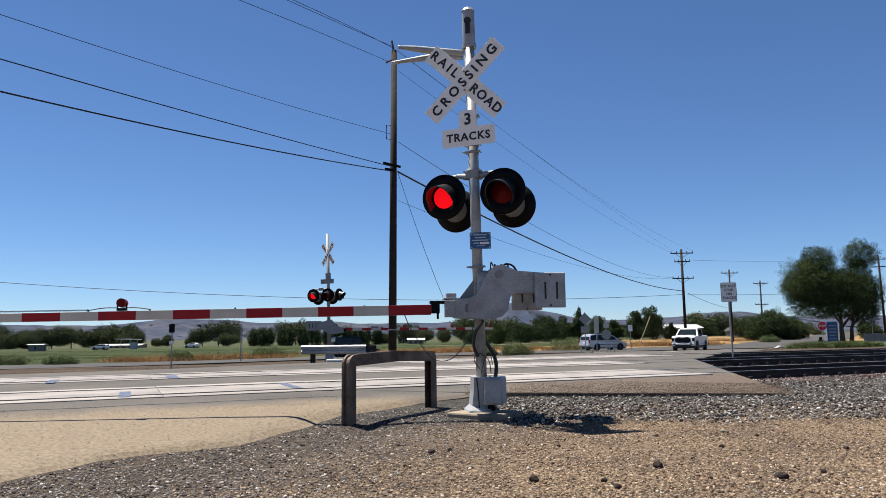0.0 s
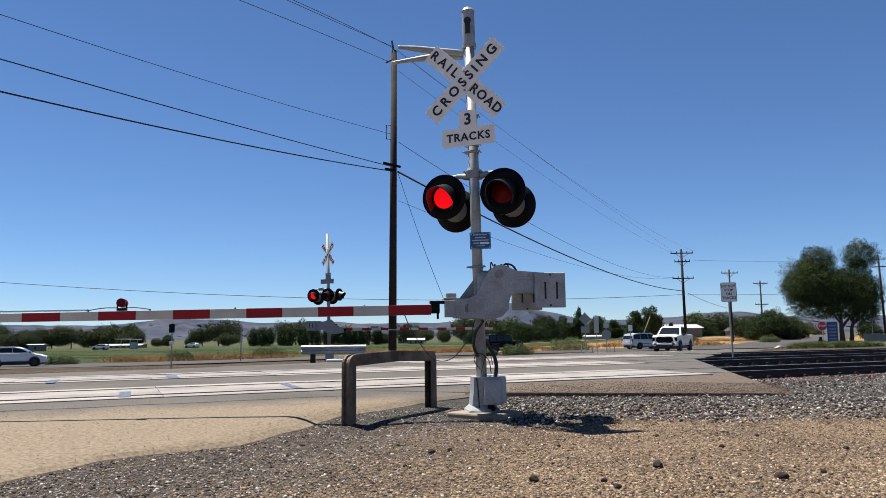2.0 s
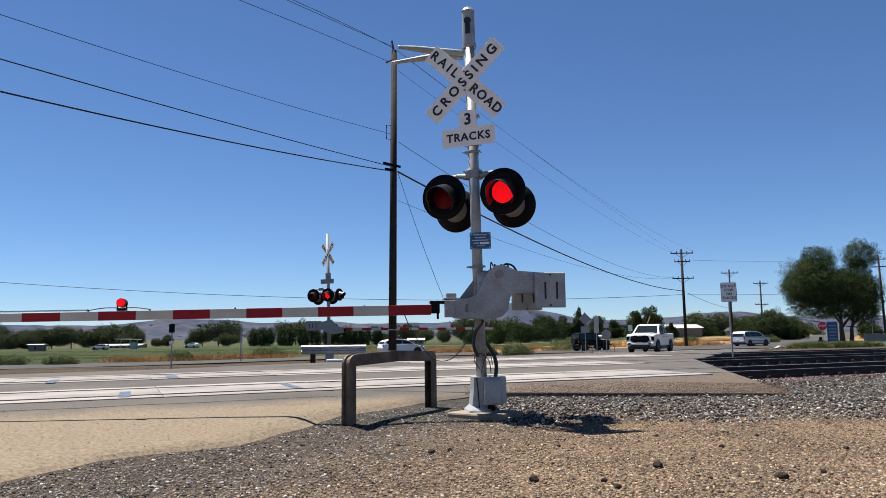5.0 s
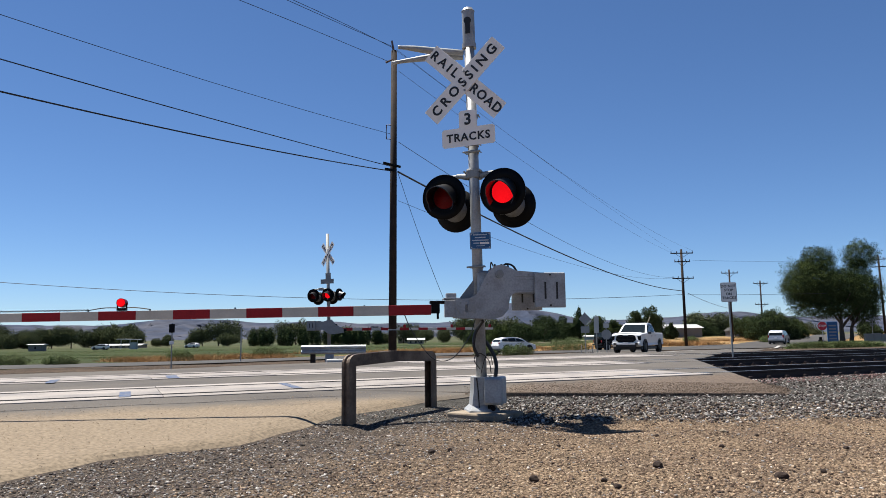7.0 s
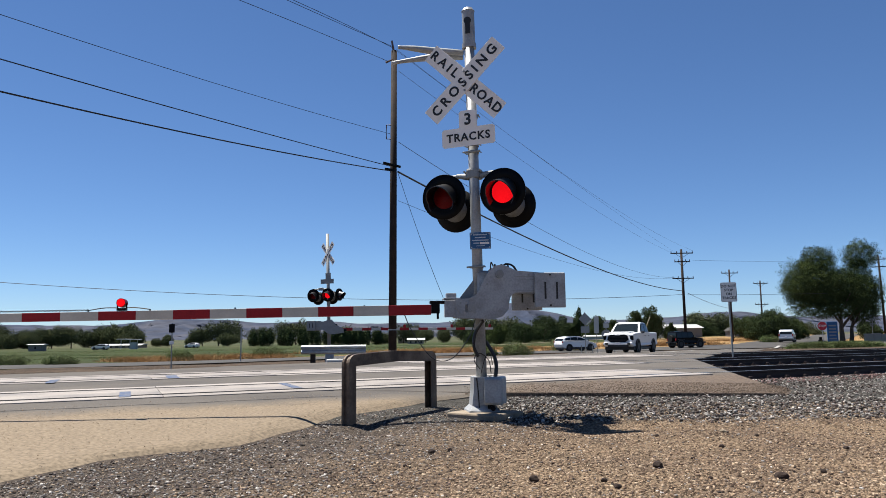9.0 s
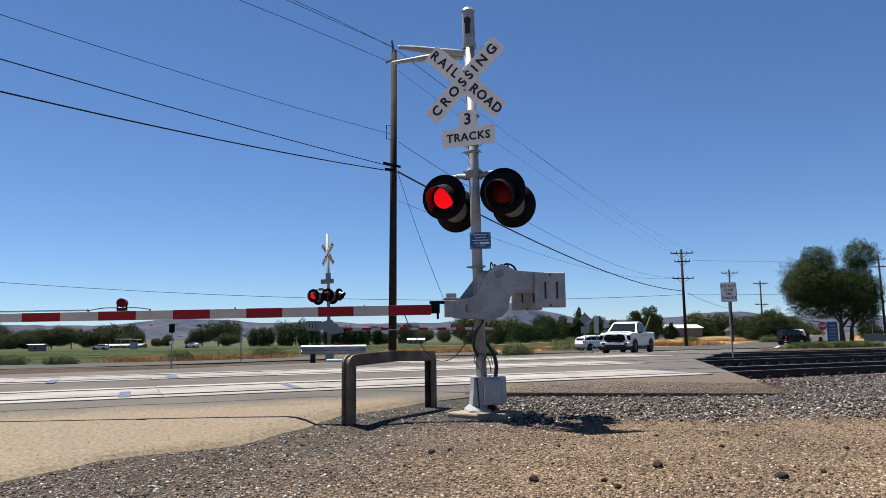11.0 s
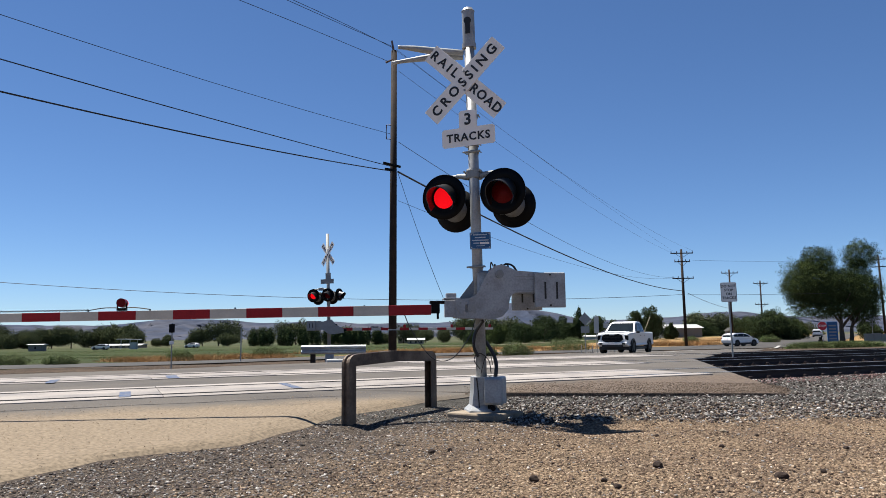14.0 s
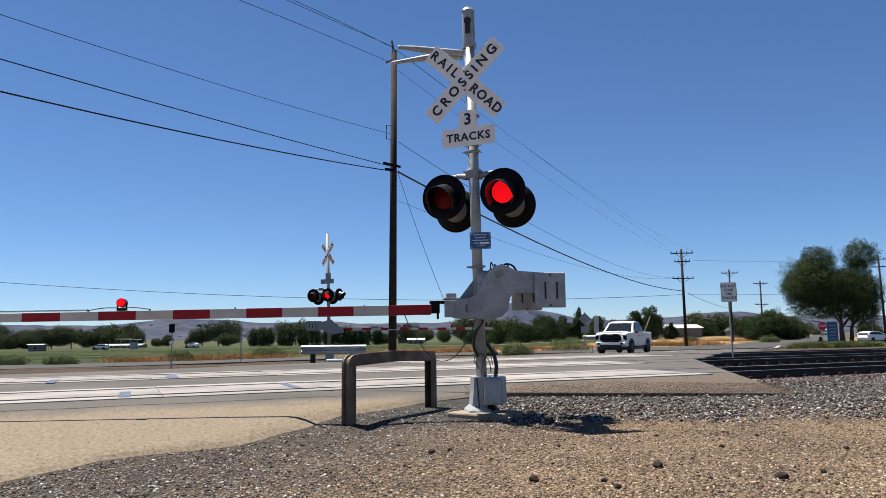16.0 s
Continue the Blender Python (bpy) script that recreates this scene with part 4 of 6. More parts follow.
def build_guardrail():
    ob = thing("guardrail", "short galvanised steel guardrail on timber posts", "guardrail", at=pose(-5.40, 28.0, -0.1, 0, 0, 0))
    bm = bmesh.new()
    prof = [(0.00, 0.42), (-0.06, 0.47), (-0.06, 0.53), (0.0, 0.575), (0.0, 0.605), (-0.06, 0.65), (-0.06, 0.71), (0.0, 0.755)]
    n = 16
    lines = []
    for off in (0.0, 0.006):
        lines.append([[bm.verts.new((2.45 * i / n, y + off - (0.10 * max(0, i / n - 0.85) / 0.15 if i else 0), z)) for y, z in prof] for i in range(n + 1)])
    for L in lines:
        for a, c in zip(L, L[1:]):
            for k in range(len(prof) - 1):
                bm.faces.new((a[k], a[k + 1], c[k + 1], c[k]))
    part("beam", bm, M["galv"], ob, "grey corrugated beam")
    for x in (0.42, 1.95):
        bm = bmesh.new()
        box(bm, (0.17, 0.2, 0.80), pose(x, 0.13, 0.38), 0.01)
        part("post", bm, M["wood_pole"], ob, "dark timber post")


def power_pole(x, y, z, h, r, arms, lean=0.0, label="dark wooden power pole with crossarms and insulators"):
    ob = thing("utility_pole", label, "utility pole", "utility poles", at=pose(x, y, z, 0, lean, 0))
    bm = bmesh.new()
    rod(bm, (0, 0, -0.3), (0, 0, h), r, r * 0.72, 14)
    part("pole", bm, M["wood_pole"], ob, smooth=True)
    for za, half, ang in arms:
        bm = bmesh.new()
        box(bm, (2 * half, 0.10, 0.12), pose(0, -r, za, 0, 0, 0), 0.006)
        for s in (-1, 1):
            rod(bm, (s * half * 0.6, -r, za - 0.04), (0, -r, za - 0.6), 0.022, seg=6)
        arm = part("crossarm", bm, M["wood_pole"], ob, at=pose(0, 0, 0, 0, 0, ang))
        for q in (-0.95, -0.45, 0.45, 0.95):
            bm = bmesh.new()
            rod(bm, (q * half, -r, za + 0.06), (q * half, -r, za + 0.28), 0.055, 0.035, 8)
            part("insulator", bm, M["insulator"], arm)
    return ob


def build_poles():
    p = power_pole(-2.10, 30.0, -0.1, 13.1, 0.17, [], 0.55, "tall dark creosoted utility pole beside the crossing")
    bm = bmesh.new()
    rod(bm, (-0.02, 0, 13.1), (-0.10, 0, 13.55), 0.05, 0.04, 8)
    rod(bm, (-0.02, -0.1, 12.7), (-0.35, -0.1, 12.55), 0.03, 0.05, 8)
    part("insulator", bm, M["insulator"], p, "pole-top insulator")
    bm = bmesh.new()
    tube(bm, [(-0.12, -0.05, 9.85), (-0.30, -0.05, 9.85), (-0.30, -0.05, 9.25), (-0.12, -0.05, 9.25)], 0.025, 6)
    part("bracket", bm, M["rust"], p, "steel wire bracket")
    bm = bmesh.new()
    box(bm, (0.75, 0.1, 0.09), pose(-0.05, -0.17, 8.12, 0, 14, 0), 0.01)
    box(bm, (0.4, 0.08, 0.10), pose(-0.15, -0.17, 7.92, 0, 8, 0), 0.01)
    part("cable_clamp", bm, M["lamp_black"], p, "black cable clamps")
    for z in (1.3, 1.9):
        bm = bmesh.new()
        rod(bm, (0, 0, z), (0, 0, z + 0.05), 0.175, seg=14)
        part("band", bm, M["galv_dull"], p, "steel band")
    power_pole(29.42, 90.0, -0.9, 12.1, 0.19, [(11.6, 1.38, 0), (8.5, 1.30, 0), (10.55, 0.95, 0)], -0.3)
    power_pole(43.7, 112.0, -1.0, 11.5, 0.16, [(10.95, 1.25, 0)])
    power_pole(56.1, 130.0, -1.0, 11.0, 0.16, [(10.5, 1.25, 0), (6.8, 1.15, 0)])
    power_pole(64.5, 108.0, -0.9, 12.9, 0.18, [(12.3, 1.4, -20), (11.2, 1.0, -20)], -1.0)


WIRES = [
    (0.022, (-2.13, 30.00), (-9.94, 16.00), (0.477, -1.736, 7.803), 0, 1.6),
    (0.016, (-2.17, 30.00), (-9.98, 16.00), (0.200, -0.907, 8.010), 0, 1.6),
    (0.009, (-2.17, 30.00), (-10.04, 16.00), (0.406, -1.445, 9.398), 0, 1.6),
    (0.01, (-2.18, 30.00), (-6.28, 22.00), (-0.094, -0.922, 12.521), 0, 2.2),
    (0.01, (-2.08, 30.00), (-5.22, 24.00), (0.043, -0.817, 13.218), 0, 2.2),
    (0.01, (-2.08, 30.00), (-5.01, 24.00), (-0.136, -0.591, 13.168), 0, 2.2),
    (0.040, (-1.84, 30.00), (29.35, 90.00), (4.254, -5.931, 7.762), 0, 1),
    (0.007, (-1.87, 30.00), (28.29, 90.00), (1.013, -2.963, 13.008), 0, 1),
    (0.007, (-1.87, 30.00), (30.79, 90.00), (3.660, -5.702, 13.062), 0, 1),
    (0.007, (-1.80, 30.00), (28.61, 90.00), (2.796, -4.350, 12.122), 0, 1),
    (0.012, (-1.81, 30.00), (28.33, 90.00), (5.726, -7.041, 9.030), 0, 1),
    (0.009, (-1.83, 30.00), (28.47, 90.00), (4.655, -3.483, 6.540), 0, 1),
    (0.025, (-39.95, 66.00), (29.34, 90.00), (4.385, -4.984, 6.229), -0.8, 1),
    (0.025, (29.90, 90.00), (43.36, 112.00), (0.929, -2.135, 5.811), 0, 1),
    (0.02, (29.89, 90.00), (65.03, 108.00), (0.646, 0.427, 5.603), 0, 1.5),
    (0.014, (30.73, 90.00), (63.52, 108.00), (1.194, 0.592, 9.836), 0, 1.5),
    (0.01, (-1.84, 30.00), (-0.00, 30.00), (0.686, -5.952, 7.727), 0, 1),
]



def build_wires():
    for r, a, c, co, t0, t1 in WIRES:
        bm = bmesh.new()
        pts = []
        for i in range(41):
            t = t0 + (t1 - t0) * i / 40
            pts.append((a[0] + (c[0] - a[0]) * t, a[1] + (c[1] - a[1]) * t, co[0] * t * t + co[1] * t + co[2]))
        tube(bm, pts, r, 5)
        tagged(part("overhead_wire", bm, M["wire"]), "black overhead wire strung between utility poles", "wire", "overhead wires")


def sign_post(name, x, y, z, h, shapes, label, category, turn=0.0, r=0.03, lean=0.0):
    """A steel post with flat sign plates: (outline kind, width, height, centre z, material, text)."""
    ob = thing(name, label, category, at=pose(x, y, z, 0, lean, turn))
    bm = bmesh.new()
    rod(bm, (0, 0, -0.2), (0, 0, h), r, r, 8)
    part("post", bm, M["galv_dull"], ob)
    for kind, w, hh, zc, mat, text, size in shapes:
        bm = bmesh.new()
        if kind == "rect":
            c = 0.06 * w
            o = [(-w / 2 + c, -hh / 2), (w / 2 - c, -hh / 2), (w / 2, -hh / 2 + c), (w / 2, hh / 2 - c), (w / 2 - c, hh / 2), (-w / 2 + c, hh / 2), (-w / 2, hh / 2 - c), (-w / 2, -hh / 2 + c)]
        elif kind == "diamond":
            o = [(0, -hh / 2), (w / 2, 0), (0, hh / 2), (-w / 2, 0)]
        else:
            o = [(w / 2 * math.cos(radians(22.5 + 45 * k)) / math.cos(radians(22.5)), hh / 2 * math.sin(radians(22.5 + 45 * k)) / math.cos(radians(22.5))) for k in range(8)]
        plate(bm, o, -0.006, 0, pose(0, -r - 0.004, zc))
        s = part("sign_plate", bm, M[mat], ob)
        if text:
            for k, line in enumerate(text):
                step = size * 1.06
                lettering("letters", line, size, M["sign_black"] if mat == "sign_white" else M["sign_white"], s,
                          pose(0, -r - 0.012, zc + (len(text) - 1) * step / 2 - k * step, 90, 0, 0), 1.08)
    return ob


def build_signs():
    ob = sign_post("track_sign", 10.50, 27.0, -0.05, 2.75, [("rect", 0.61, 0.71, 2.47, "sign_white", ["DO NOT", "STOP", "ON", "TRACKS"], 0.135)],
                   "white sign with black lettering on a steel post", "traffic sign", 4, 0.035, -1.0)
    bm = bmesh.new()
    for sx in (-1, 1):
        box(bm, (0.008, 0.003, 0.64), pose(sx * 0.285, -0.047, 2.47))
        box(bm, (0.56, 0.003, 0.008), pose(0, -0.047, 2.47 + sx * 0.335))
    part("border", bm, M["sign_black"], ob)
    sign_post("warning_sign", 11.84, 62.0, -0.72, 3.5, [("diamond", 1.05, 1.05, 2.95, "sign_back", None, 0), ("rect", 0.72, 0.55, 2.05, "sign_back", None, 0)], "grey back of a diamond road sign with plate below", "traffic sign", 0, 0.035)
    sign_post("route_sign", 13.2, 64.0, -0.75, 3.2, [("rect", 0.42, 1.45, 2.5, "roof_white", None, 0)], "tall narrow pale sign on a post", "traffic sign", 0, 0.035)
    sign_post("stop_sign", 12.72, 58.0, -0.65, 2.45, [("oct", 0.75, 0.75, 1.55, "sign_back", None, 0), ("rect", 0.42, 0.34, 2.25, "roof_white", None, 0)], "grey back of an octagonal stop sign", "traffic sign", 0, 0.035)
    sign_post("road_sign", 18.9, 75.0, -0.8, 2.7, [("rect", 0.42, 0.62, 2.3, "sign_white", None, 0)], "small white sign on a wooden post", "traffic sign", 0, 0.045)
    sign_post("stop_sign", 35.83, 70.0, -0.55, 2.4, [("oct", 0.78, 0.78, 2.0, "stop_red", ["STOP"], 0.26)], "red octagonal stop sign on a post", "traffic sign", -8, 0.035)
    sign_post("marker_post", -9.57, 26.0, -0.15, 1.66, [("rect", 0.20, 0.30, 1.48, "lamp_black", None, 0), ("rect", 0.16, 0.12, 0.98, "sign_white", None, 0)], "slim rusty marker post with a dark plate", "marker post", 0, 0.022)
    sign_post("fence_post", -16.47, 60.0, -0.85, 2.6, [], "thin dark pole beside the field", "pole", 0, 0.05)
    sign_post("road_sign", 62.0, 107.0, -1.0, 3.6, [("diamond", 0.9, 0.9, 2.9, "sign_back", None, 0)], "pale diamond sign under the trees", "traffic sign", 0, 0.04)
    for i, (x, y) in enumerate(((11.2, 60.5), (11.9, 59.5), (13.4, 60.0), (14.0, 61.0))):
        sign_post("delineator", x, y, -0.7, 0.75, [], "short slim white delineator post", "delineator", 0, 0.03)
    bm = bmesh.new()
    rod(bm, (0, 0, -0.1), (1.65, 0, 3.7), 0.05, 0.05, 8)
    tagged(part("guy_guard", bm, M["guy"], at=pose(24.9, 95.0, ground_z(24.9, 95.0))), "pale guard on a slanting guy wire", "guy guard")
    bm = bmesh.new()
    box(bm, (0.95, 0.35, 0.22), pose(0, 0, 0.10), 0.06)
    tagged(part("concrete_block", bm, M["roof_white"], at=pose(-3.85, 27.2, -0.05, 0, 0, 8)), "low pale concrete block beside the guardrail", "concrete block")
    # blue information board
    ob = thing("information_board", "dark blue information board with pale lines", "sign board", at=pose(38.6, 73.5, -0.5, 0, 0, -8))
    bm = bmesh.new()
    box(bm, (1.0, 0.12, 2.3), pose(0, 0, 1.25), 0.02)
    b = part("board", bm, M["blue_sign"], ob)
    for k in range(5):
        bm = bmesh.new()
        box(bm, (0.7 - 0.08 * (k % 2), 0.01, 0.14), pose(0, -0.065, 2.0 - 0.32 * k))
        part("writing_bar", bm, M["sign_back"], b)
    bm = bmesh.new()
    box(bm, (0.34, 0.3, 0.75), pose(0, 0, 0.3), 0.04)
    box(bm, (0.24, 0.24, 0.3), pose(0.02, 0, 0.8), 0.05)
    tagged(part("utility_pedestal", bm, M["lamp_black"], at=pose(37.1, 73.0, -0.55)), "dark utility pedestal beside the stop sign", "utility box")


# ---- trees, fields and far things ----
def leaf_mesh(name, blobs, count, size, mat, seed, flat=0.55):
    """Many small leaf clumps over lumpy blobs: (centre, radius x, y, z)."""
    rng = np.random.default_rng(seed)
    w = np.array([b[1] * b[3] for b in blobs])
    pick = rng.choice(len(blobs), count, p=w / w.sum())
    cen = np.array([b[0] for b in blobs])[pick]
    rad = np.array([[b[1], b[2], b[3]] for b in blobs])[pick]
    d = rng.normal(size=(count, 3))
    d /= np.linalg.norm(d, axis=1)[:, None]
    lump = 1 + 0.16 * np.sin(d[:, 0] * 7 + pick) + 0.14 * np.sin(d[:, 2] * 9 + d[:, 1] * 6 + 2 * pick) + 0.10 * np.sin(d[:, 0] * 19 + d[:, 2] * 23 + 3 * pick)
    depth = 1.03 - np.abs(rng.normal(size=count)) * 0.22
    p = cen + d * rad * (lump * depth)[:, None]
    # an oval of four points, bent at the middle
    a = rng.normal(size=(count, 3)); a /= np.linalg.norm(a, axis=1)[:, None]
    b = np.cross(a, d + 0.6 * rng.normal(size=(count, 3))); b /= np.linalg.norm(b, axis=1)[:, None] + 1e-9
    s = size * rng.uniform(0.55, 1.35, count)[:, None]
    v = np.stack([p - a * s, p - b * s * flat + d * s * 0.2, p + a * s, p + b * s * flat + d * s * 0.2], axis=1).reshape(-1, 3)
    me = bpy.data.meshes.new(name)
    i = np.arange(count)[:, None] * 4
    f = np.concatenate([i + np.array([0, 1, 2]), i + np.array([0, 2, 3])], axis=1).reshape(-1, 3)
    me.vertices.add(len(v)); me.vertices.foreach_set("co", v.astype(np.float32).ravel())
    me.loops.add(f.size); me.loops.foreach_set("vertex_index", f.astype(np.int32).ravel())
    me.polygons.add(len(f)); me.polygons.foreach_set("loop_start", (np.arange(len(f)) * 3).astype(np.int32))
    me.update(calc_edges=True)
    me.materials.append(mat)
    return me


def trunk_mesh(h, r, limbs, seed):
    rnd = random.Random(seed)
    bm = bmesh.new()
    pts = [(0.12 * h * 0.1 * rnd.uniform(-1, 1) * k, 0.02 * k, h * k / 4 - 0.2) for k in range(5)]
    for k in range(4):
        rod(bm, pts[k], pts[k + 1], r * (1 - 0.17 * k), r * (1 - 0.17 * (k + 1)), 9)
    for k in range(limbs):
        a = k * 2.4 + rnd.uniform(-0.4, 0.4)
        z0 = h * rnd.uniform(0.45, 0.95)
        e = (math.cos(a) * h * 0.55, math.sin(a) * h * 0.55, z0 + h * rnd.uniform(0.4, 0.8))
        rod(bm, (0, 0, z0), e, r * 0.45, r * 0.12, 6)
    return bm


def tree(x, y, z, blobs, count, size, mat, trunk_h, trunk_r, seed, label, category="tree", name="tree", group=""):
    ob = thing(name, label, category, group, at=pose(x, y, z))
    part("trunk", trunk_mesh(trunk_h, trunk_r, 6, seed), M["bark"], ob)
    c = new("crown", leaf_mesh("crown", blobs, count, size, M[mat], seed))
    c.parent = ob
    return ob


def build_trees():
    # the big tree by the corner: two tall lobes
    cx, cy, cz = 56.5, 105.0, -0.8
    lobes = [((-3.6, 0, 8.8), 3.9, 4.0, 3.3), ((-1.2, 0.5, 7.6), 3.9, 3.8, 2.4), ((3.4, 0, 12.6), 2.1, 2.2, 2.0), ((2.8, -0.3, 7.6), 2.5, 3.2, 2.4),
             ((-5.8, 0, 8.0), 2.2, 2.6, 2.1), ((-2.6, 0.3, 11.8), 2.4, 2.4, 2.0), ((0.6, 0, 8.4), 2.6, 3.0, 2.2), ((2.8, 0.2, 10.0), 1.7, 2.0, 2.4), ((-3.6, 0, 6.6), 2.8, 3.0, 1.5), ((1.4, -0.5, 6.4), 2.8, 3.0, 1.3), ((4.4, 0, 6.6), 1.6, 1.8, 2.4), ((0.8, 0, 4.9), 3.4, 3.0, 1.4), ((3.4, 0, 4.4), 2.0, 2.0, 1.7), ((-3.2, 0.2, 5.0), 3.4, 3.0, 1.4), ((-4.6, -0.4, 10.4), 1.6, 1.6, 1.5)]
    t = tree(cx, cy, cz, lobes, 170000, 0.08, "leaf", 4.8, 0.42, 3, "large dense green shade tree with rounded lobes")
    part("trunk", trunk_mesh(4.6, 0.34, 4, 8), M["bark"], t, at=pose(1.3, 0.2, 0, 0, 9, 0))
    tree(54.4, 122, -1.0, [((-2.4, 0, 2.4), 2.0, 2.4, 2.2), ((0, 0, 3.0), 2.4, 2.6, 2.4), ((1.7, 0, 2.2), 2.0, 2.4, 2.0), ((-3.4, 0, 1.5), 1.2, 1.6, 1.3), ((-0.6, 0, 4.4), 1.2, 1.4, 1.1), ((2.9, 0, 1.6), 1.2, 1.4, 1.4), ((1.0, 0, 3.9), 1.0, 1.2, 1.0)], 60000, 0.075, "leaf_dark", 1.6, 0.25, 5, "broad dark green bushy tree")
    # trees behind the corner
    rnd = random.Random(11)
    for k, (x, y, h) in enumerate(((64, 136, 4.6), (76, 132, 3.6), (82, 126, 4.4), (70, 150, 5.0), (88, 140, 5.6), (67, 160, 5.4), (94, 150, 6), (61, 150, 5.0))):
        w = h * 0.5
        tree(x, y, -1.1, [((0, 0, h * 0.55), w, w, h * 0.42), ((w * 0.6, 0, h * 0.4), w * 0.7, w * 0.7, h * 0.3), ((-w * 0.5, 0, h * 0.7), w * 0.6, w * 0.6, h * 0.28)], 16000, 0.09, "leaf_dark" if k % 2 else "leaf", h * 0.4, 0.2, 40 + k,
             "green tree in the row behind the corner", group="trees behind the corner")
    # the two tall clumps behind the far road
    for k, (x, y, h, w, m) in enumerate(((18.5, 172, 4.8, 4.0, "leaf_dark"), (23.0, 170, 6.0, 4.4, "leaf_dark"), (27.5, 176, 5.6, 3.6, "leaf_dark"), (35.0, 170, 5.0, 3.0, "leaf"), (32.6, 178, 7.8, 1.6, "leaf_dark"), (39.5, 172, 4.6, 2.4, "leaf"), (46, 176, 5.0, 2.4, "leaf_dark"),
                                           (39.4, 152, 6.3, 2.2, "leaf_dark"), (42.4, 150, 6.9, 2.4, "leaf_dark"), (47.2, 154, 3.6, 1.3, "leaf_dark"), (13.0, 176, 5.0, 3.0, "leaf"), (8.0, 182, 4.6, 3.0, "leaf_dark"), (76, 215, 4.6, 4.0, "leaf_dark"))):
        tw = random.Random(300 + k)
        blobs = [((0, 0, h * 0.48), w * 0.8, w * 0.8, h * 0.34), ((0, 0, h * 0.28), w, w, h * 0.26)]
        for q in range(9):
            a = tw.uniform(0, math.tau)
            lift = tw.uniform(0.35, 0.92)
            reach = w * (1.05 - 0.75 * lift) * tw.uniform(0.7, 1.3)
            blobs.append(((math.cos(a) * reach, math.sin(a) * reach, h * lift), w * tw.uniform(0.22, 0.40), w * 0.35, h * tw.uniform(0.09, 0.17)))
        tree(x, y, ground_z(x, y) - 0.15, blobs, 24000, 0.09, m, h * 0.5, 0.22, 70 + k, "dark green tree behind the field", group="trees behind the field")
    # the row along the far side of the field
    kinds = []
    for k in range(5):
        h = rnd.uniform(6, 8)
        w = h * rnd.uniform(0.55, 0.8)
        blobs = [((rnd.uniform(-w, w) * 0.9, 0, h * rnd.uniform(0.3, 0.62)), w * rnd.uniform(0.5, 0.8), w * 0.6, h * rnd.uniform(0.25, 0.4)) for _ in range(8)]
        kinds.append(tree(-160 + 7 * k, 262, -2.0, blobs, 11000, 0.20, "leaf_far", h * 0.4, 0.25, 90 + k, "green tree in a far row across the field", group="far tree row"))
    x = -205.0
    while x < 140:
        if not (-47 < x < -38):
            k = rnd.choice(kinds)
            copy_thing(k, pose(x, 262 + rnd.uniform(-14, 30), -2.0, 0, 0, rnd.uniform(0, 360)) @ Matrix.Scale(rnd.choice((0.6, 0.75, 0.9, 1.0, 1.25)), 4))
        x += rnd.uniform(3.5, 7.0) if x < -65 else rnd.uniform(5, 9)
    # slim trees in the middle distance
    x = -62.0
    for k in range(22):
        h = rnd.uniform(3.5, 6.0)
        if k == 0:
            slim = tree(x, 240, -1.9, [((0, 0, 2.4), 1.3, 1.3, 2.2), ((0.2, 0, 4.0), 0.7, 0.7, 1.6)], 1500, 0.22, "leaf_dark", 1.2, 0.15, 130, "slim dark tree in a far planted row", group="slim far trees")
        else:
            copy_thing(slim, pose(x, 240 + rnd.uniform(-3, 8), -1.9, 0, 0, rnd.uniform(0, 360)))
        x += rnd.uniform(1.3, 2.6)


def tufts(name, spots, label, mat, blade_h, per, spread, seed, category="grass"):
    """Many blades of grass in tufts at the given spots."""
    rng = np.random.default_rng(seed)
    pts = np.repeat(np.array(spots), per, axis=0)
    k = len(pts)
    off = rng.normal(size=(k, 2)) * spread
    bx, by = pts[:, 0] + off[:, 0], pts[:, 1] + off[:, 1]
    bz = np.array([ground_z(a, b) for a, b in zip(bx, by)]) - 0.03
    h = blade_h * rng.uniform(0.4, 1.2, k) * np.exp(-(off ** 2).sum(1) / (6 * spread ** 2))
    ang = rng.uniform(0, math.tau, k)
    w = 0.012 + 0.022 * blade_h
    lean = rng.normal(size=(k, 2)) * 0.9 * h[:, None]
    v = np.zeros((k, 3, 3))
    v[:, 0] = np.stack([bx - np.cos(ang) * w, by - np.sin(ang) * w, bz], 1)
    v[:, 1] = np.stack([bx + np.cos(ang) * w, by + np.sin(ang) * w, bz], 1)
    v[:, 2] = np.stack([bx + lean[:, 0], by + lean[:, 1], bz + h], 1)
    me = bpy.data.meshes.new(name)
    me.vertices.add(3 * k); me.vertices.foreach_set("co", v.astype(np.float32).ravel())
    me.loops.add(3 * k); me.loops.foreach_set("vertex_index", np.arange(3 * k, dtype=np.int32))
    me.polygons.add(k); me.polygons.foreach_set("loop_start", (np.arange(k) * 3).astype(np.int32))
    me.update(calc_edges=True)
    me.materials.append(mat)
    return tagged(new(name, me), label, category, kind="stuff")


